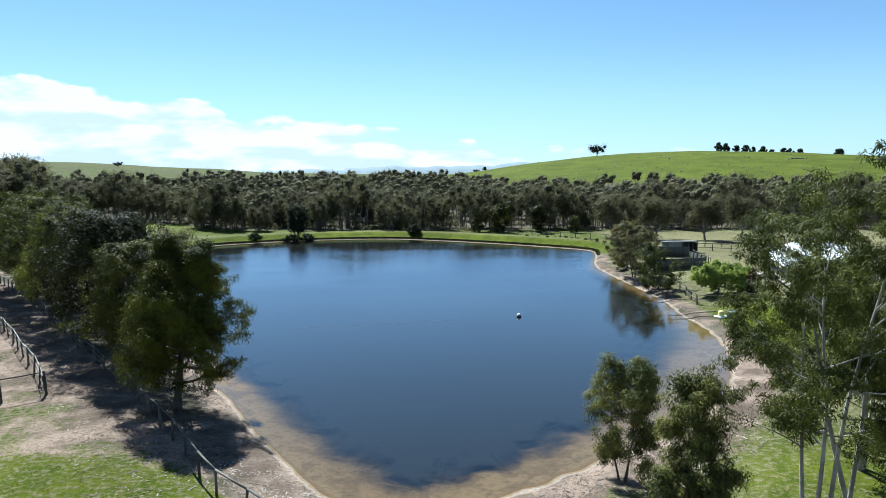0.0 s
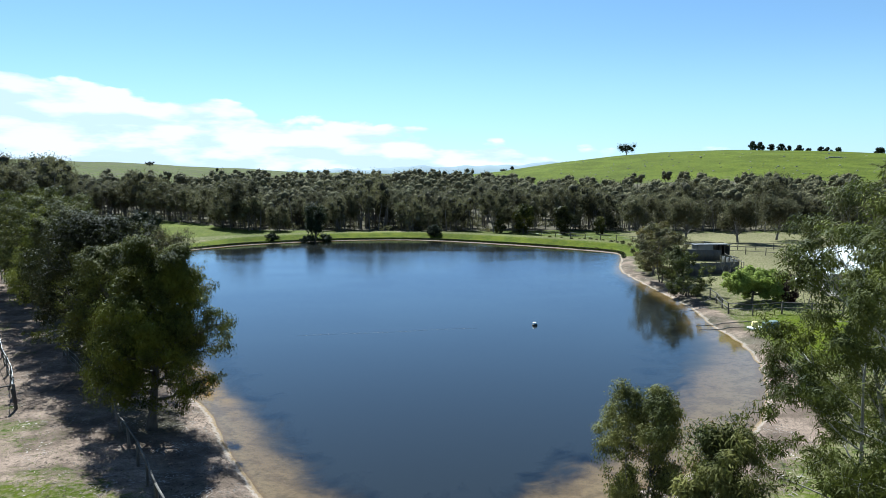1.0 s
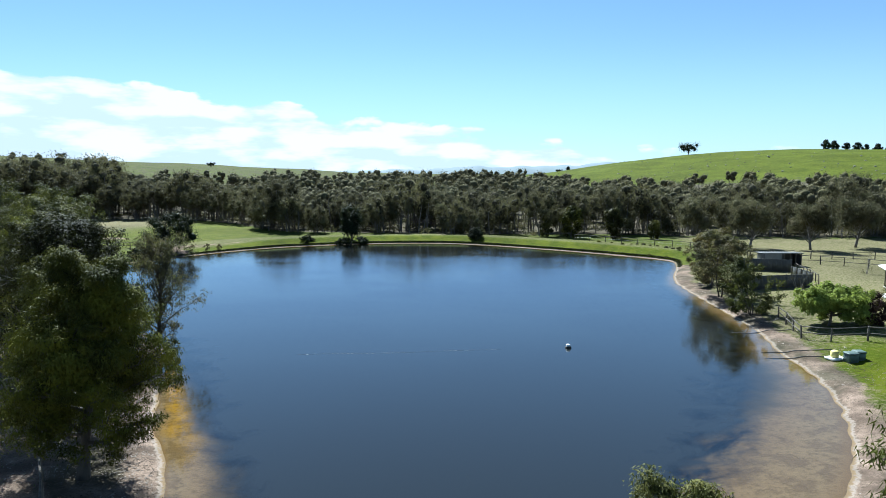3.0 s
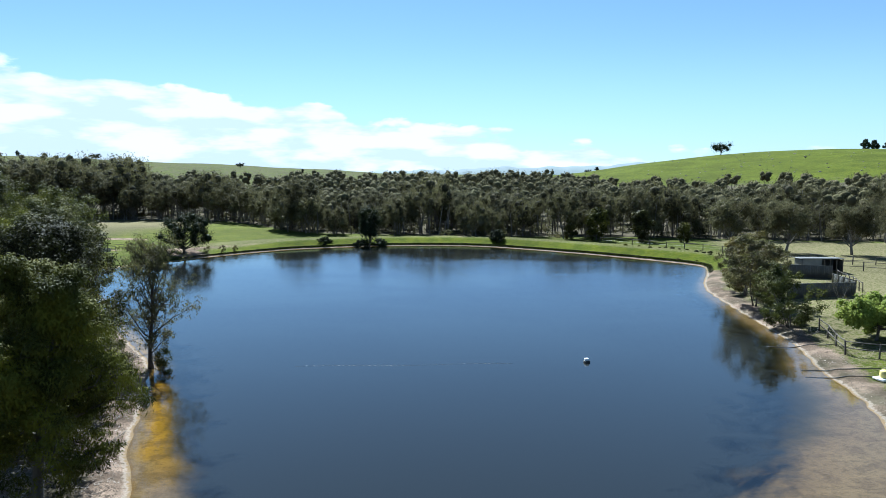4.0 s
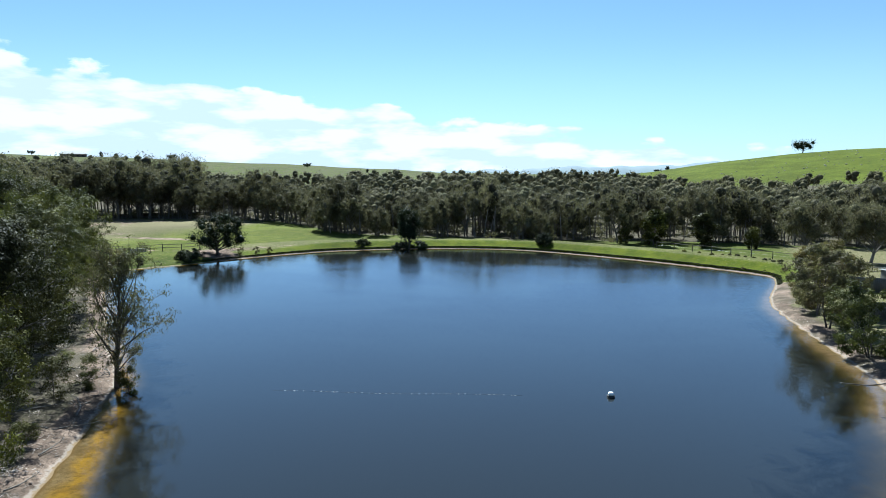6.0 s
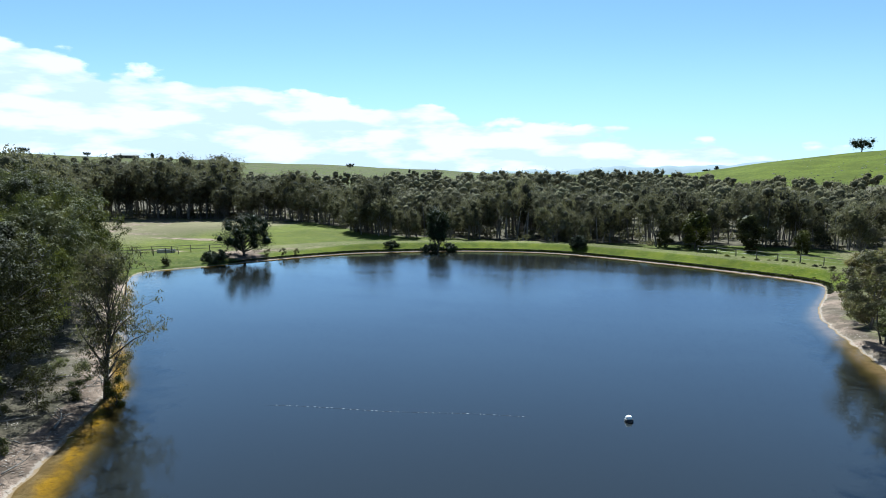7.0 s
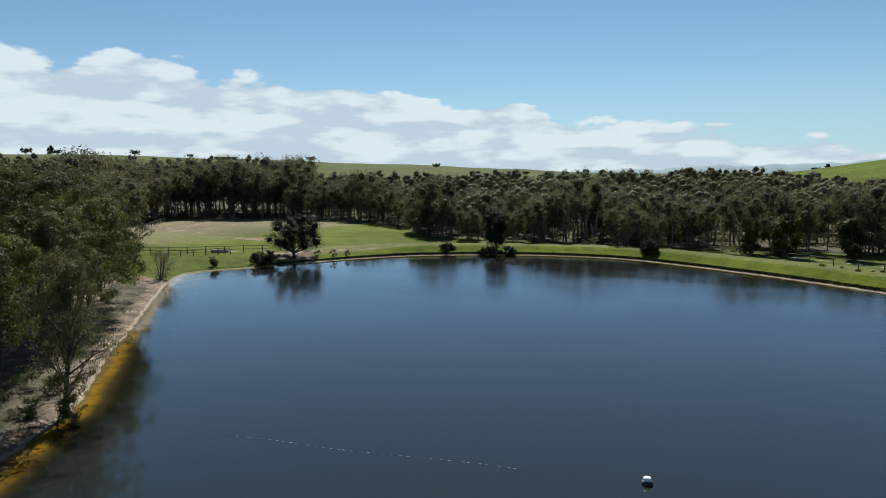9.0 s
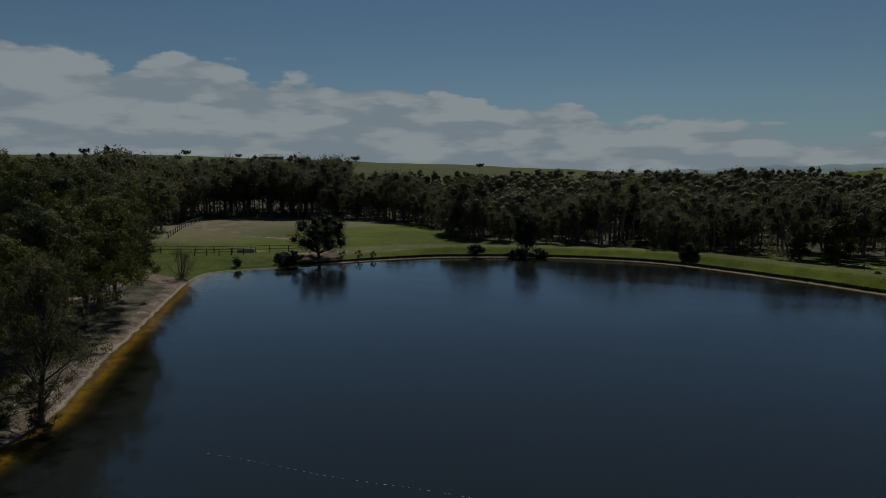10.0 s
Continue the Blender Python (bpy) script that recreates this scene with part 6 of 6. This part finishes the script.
def hill_house():
    x, y = -694.0, 716.0
    root = thing("hill_house", x, y, gz(x, y) - 0.3, "low dark house on the crest of a far hill", "house", rz=40)
    b = Bag()
    b.box(0, 0, 0, 30, 10, 4.0)
    part("wall", b, M_BRICK, root)
    b = Bag()
    b.put([(-17, -7, 4), (17, -7, 4), (17, 7, 4), (-17, 7, 4), (-10, 0, 8), (10, 0, 8)], [(0, 1, 5, 4), (2, 3, 4, 5)])
    b.put([(-17, -7, 4), (-17, 7, 4), (-10, 0, 8), (17, -7, 4), (17, 7, 4), (10, 0, 8)], [(1, 0, 2), (3, 4, 5)])
    part("roof", b, M_STEEL, root)
    for i in range(5):
        b = Bag()
        b.box(-11 + 5.5 * i, -5.03, 1.2, 2.0, 0.1, 1.6)
        part("window", b, M_DARK, root)


hill_house()


def rocks():
    """Pale stones scattered over the green hill."""
    r = np.random.default_rng(33)
    bag = Bag()
    ico = [(0, 0, 1), (0.9, 0, 0.4), (0.28, 0.85, 0.45), (-0.72, 0.53, 0.4), (-0.72, -0.53, 0.45), (0.28, -0.85, 0.4), (0.9, 0.2, -0.3), (0, 0.9, -0.3), (-0.9, 0, -0.3), (0, -0.9, -0.3)]
    fc = [(0, 1, 2), (0, 2, 3), (0, 3, 4), (0, 4, 5), (0, 5, 1), (1, 6, 2), (2, 6, 7), (2, 7, 3), (3, 7, 8), (3, 8, 4), (4, 8, 9), (4, 9, 5), (5, 9, 6), (5, 6, 1)]
    for _ in range(150):
        a, d = radians(r.uniform(8, 34)), r.uniform(470, 720)
        x, y = d * math.sin(a), d * math.cos(a)
        s = r.uniform(0.25, 0.8) * np.array([r.uniform(0.8, 1.6), r.uniform(0.8, 1.4), r.uniform(0.5, 0.9)])
        bag.put(np.array(ico) * s * r.uniform(0.85, 1.15, (10, 1)) + np.array([x, y, gz(x, y) + 0.1]), fc)
    tagged(new("rocks", bag.mesh("rocks", M_ROCK)), "pale stones strewn over the green hill", "rocks", kind="stuff")


rocks()
for lx, ly, lr, ll in ((196, 560, 65, 14), (285, 520, 25, 16), (420, 560, 40, 12)):
    log = thing("fallen_log", lx, ly, gz(lx, ly), "bleached fallen log lying on the hillside", "log", "logs on the hill", lr)
    b = Bag()
    b.tube([(-ll / 2, 0, 0.3), (-ll / 4, 0.2, 0.45), (ll / 4, -0.2, 0.4), (ll / 2, 0.3, 0.3)], [0.5, 0.45, 0.38, 0.2], 7)
    part("stem", b, M_BARK_PALE, log)
    b = Bag()
    b.tube([(ll * 0.2, 0, 0.4), (ll * 0.32, 1.2, 1.0), (ll * 0.42, 1.8, 1.3)], [0.25, 0.18, 0.08], 5)
    part("branch", b, M_BARK_PALE, log)
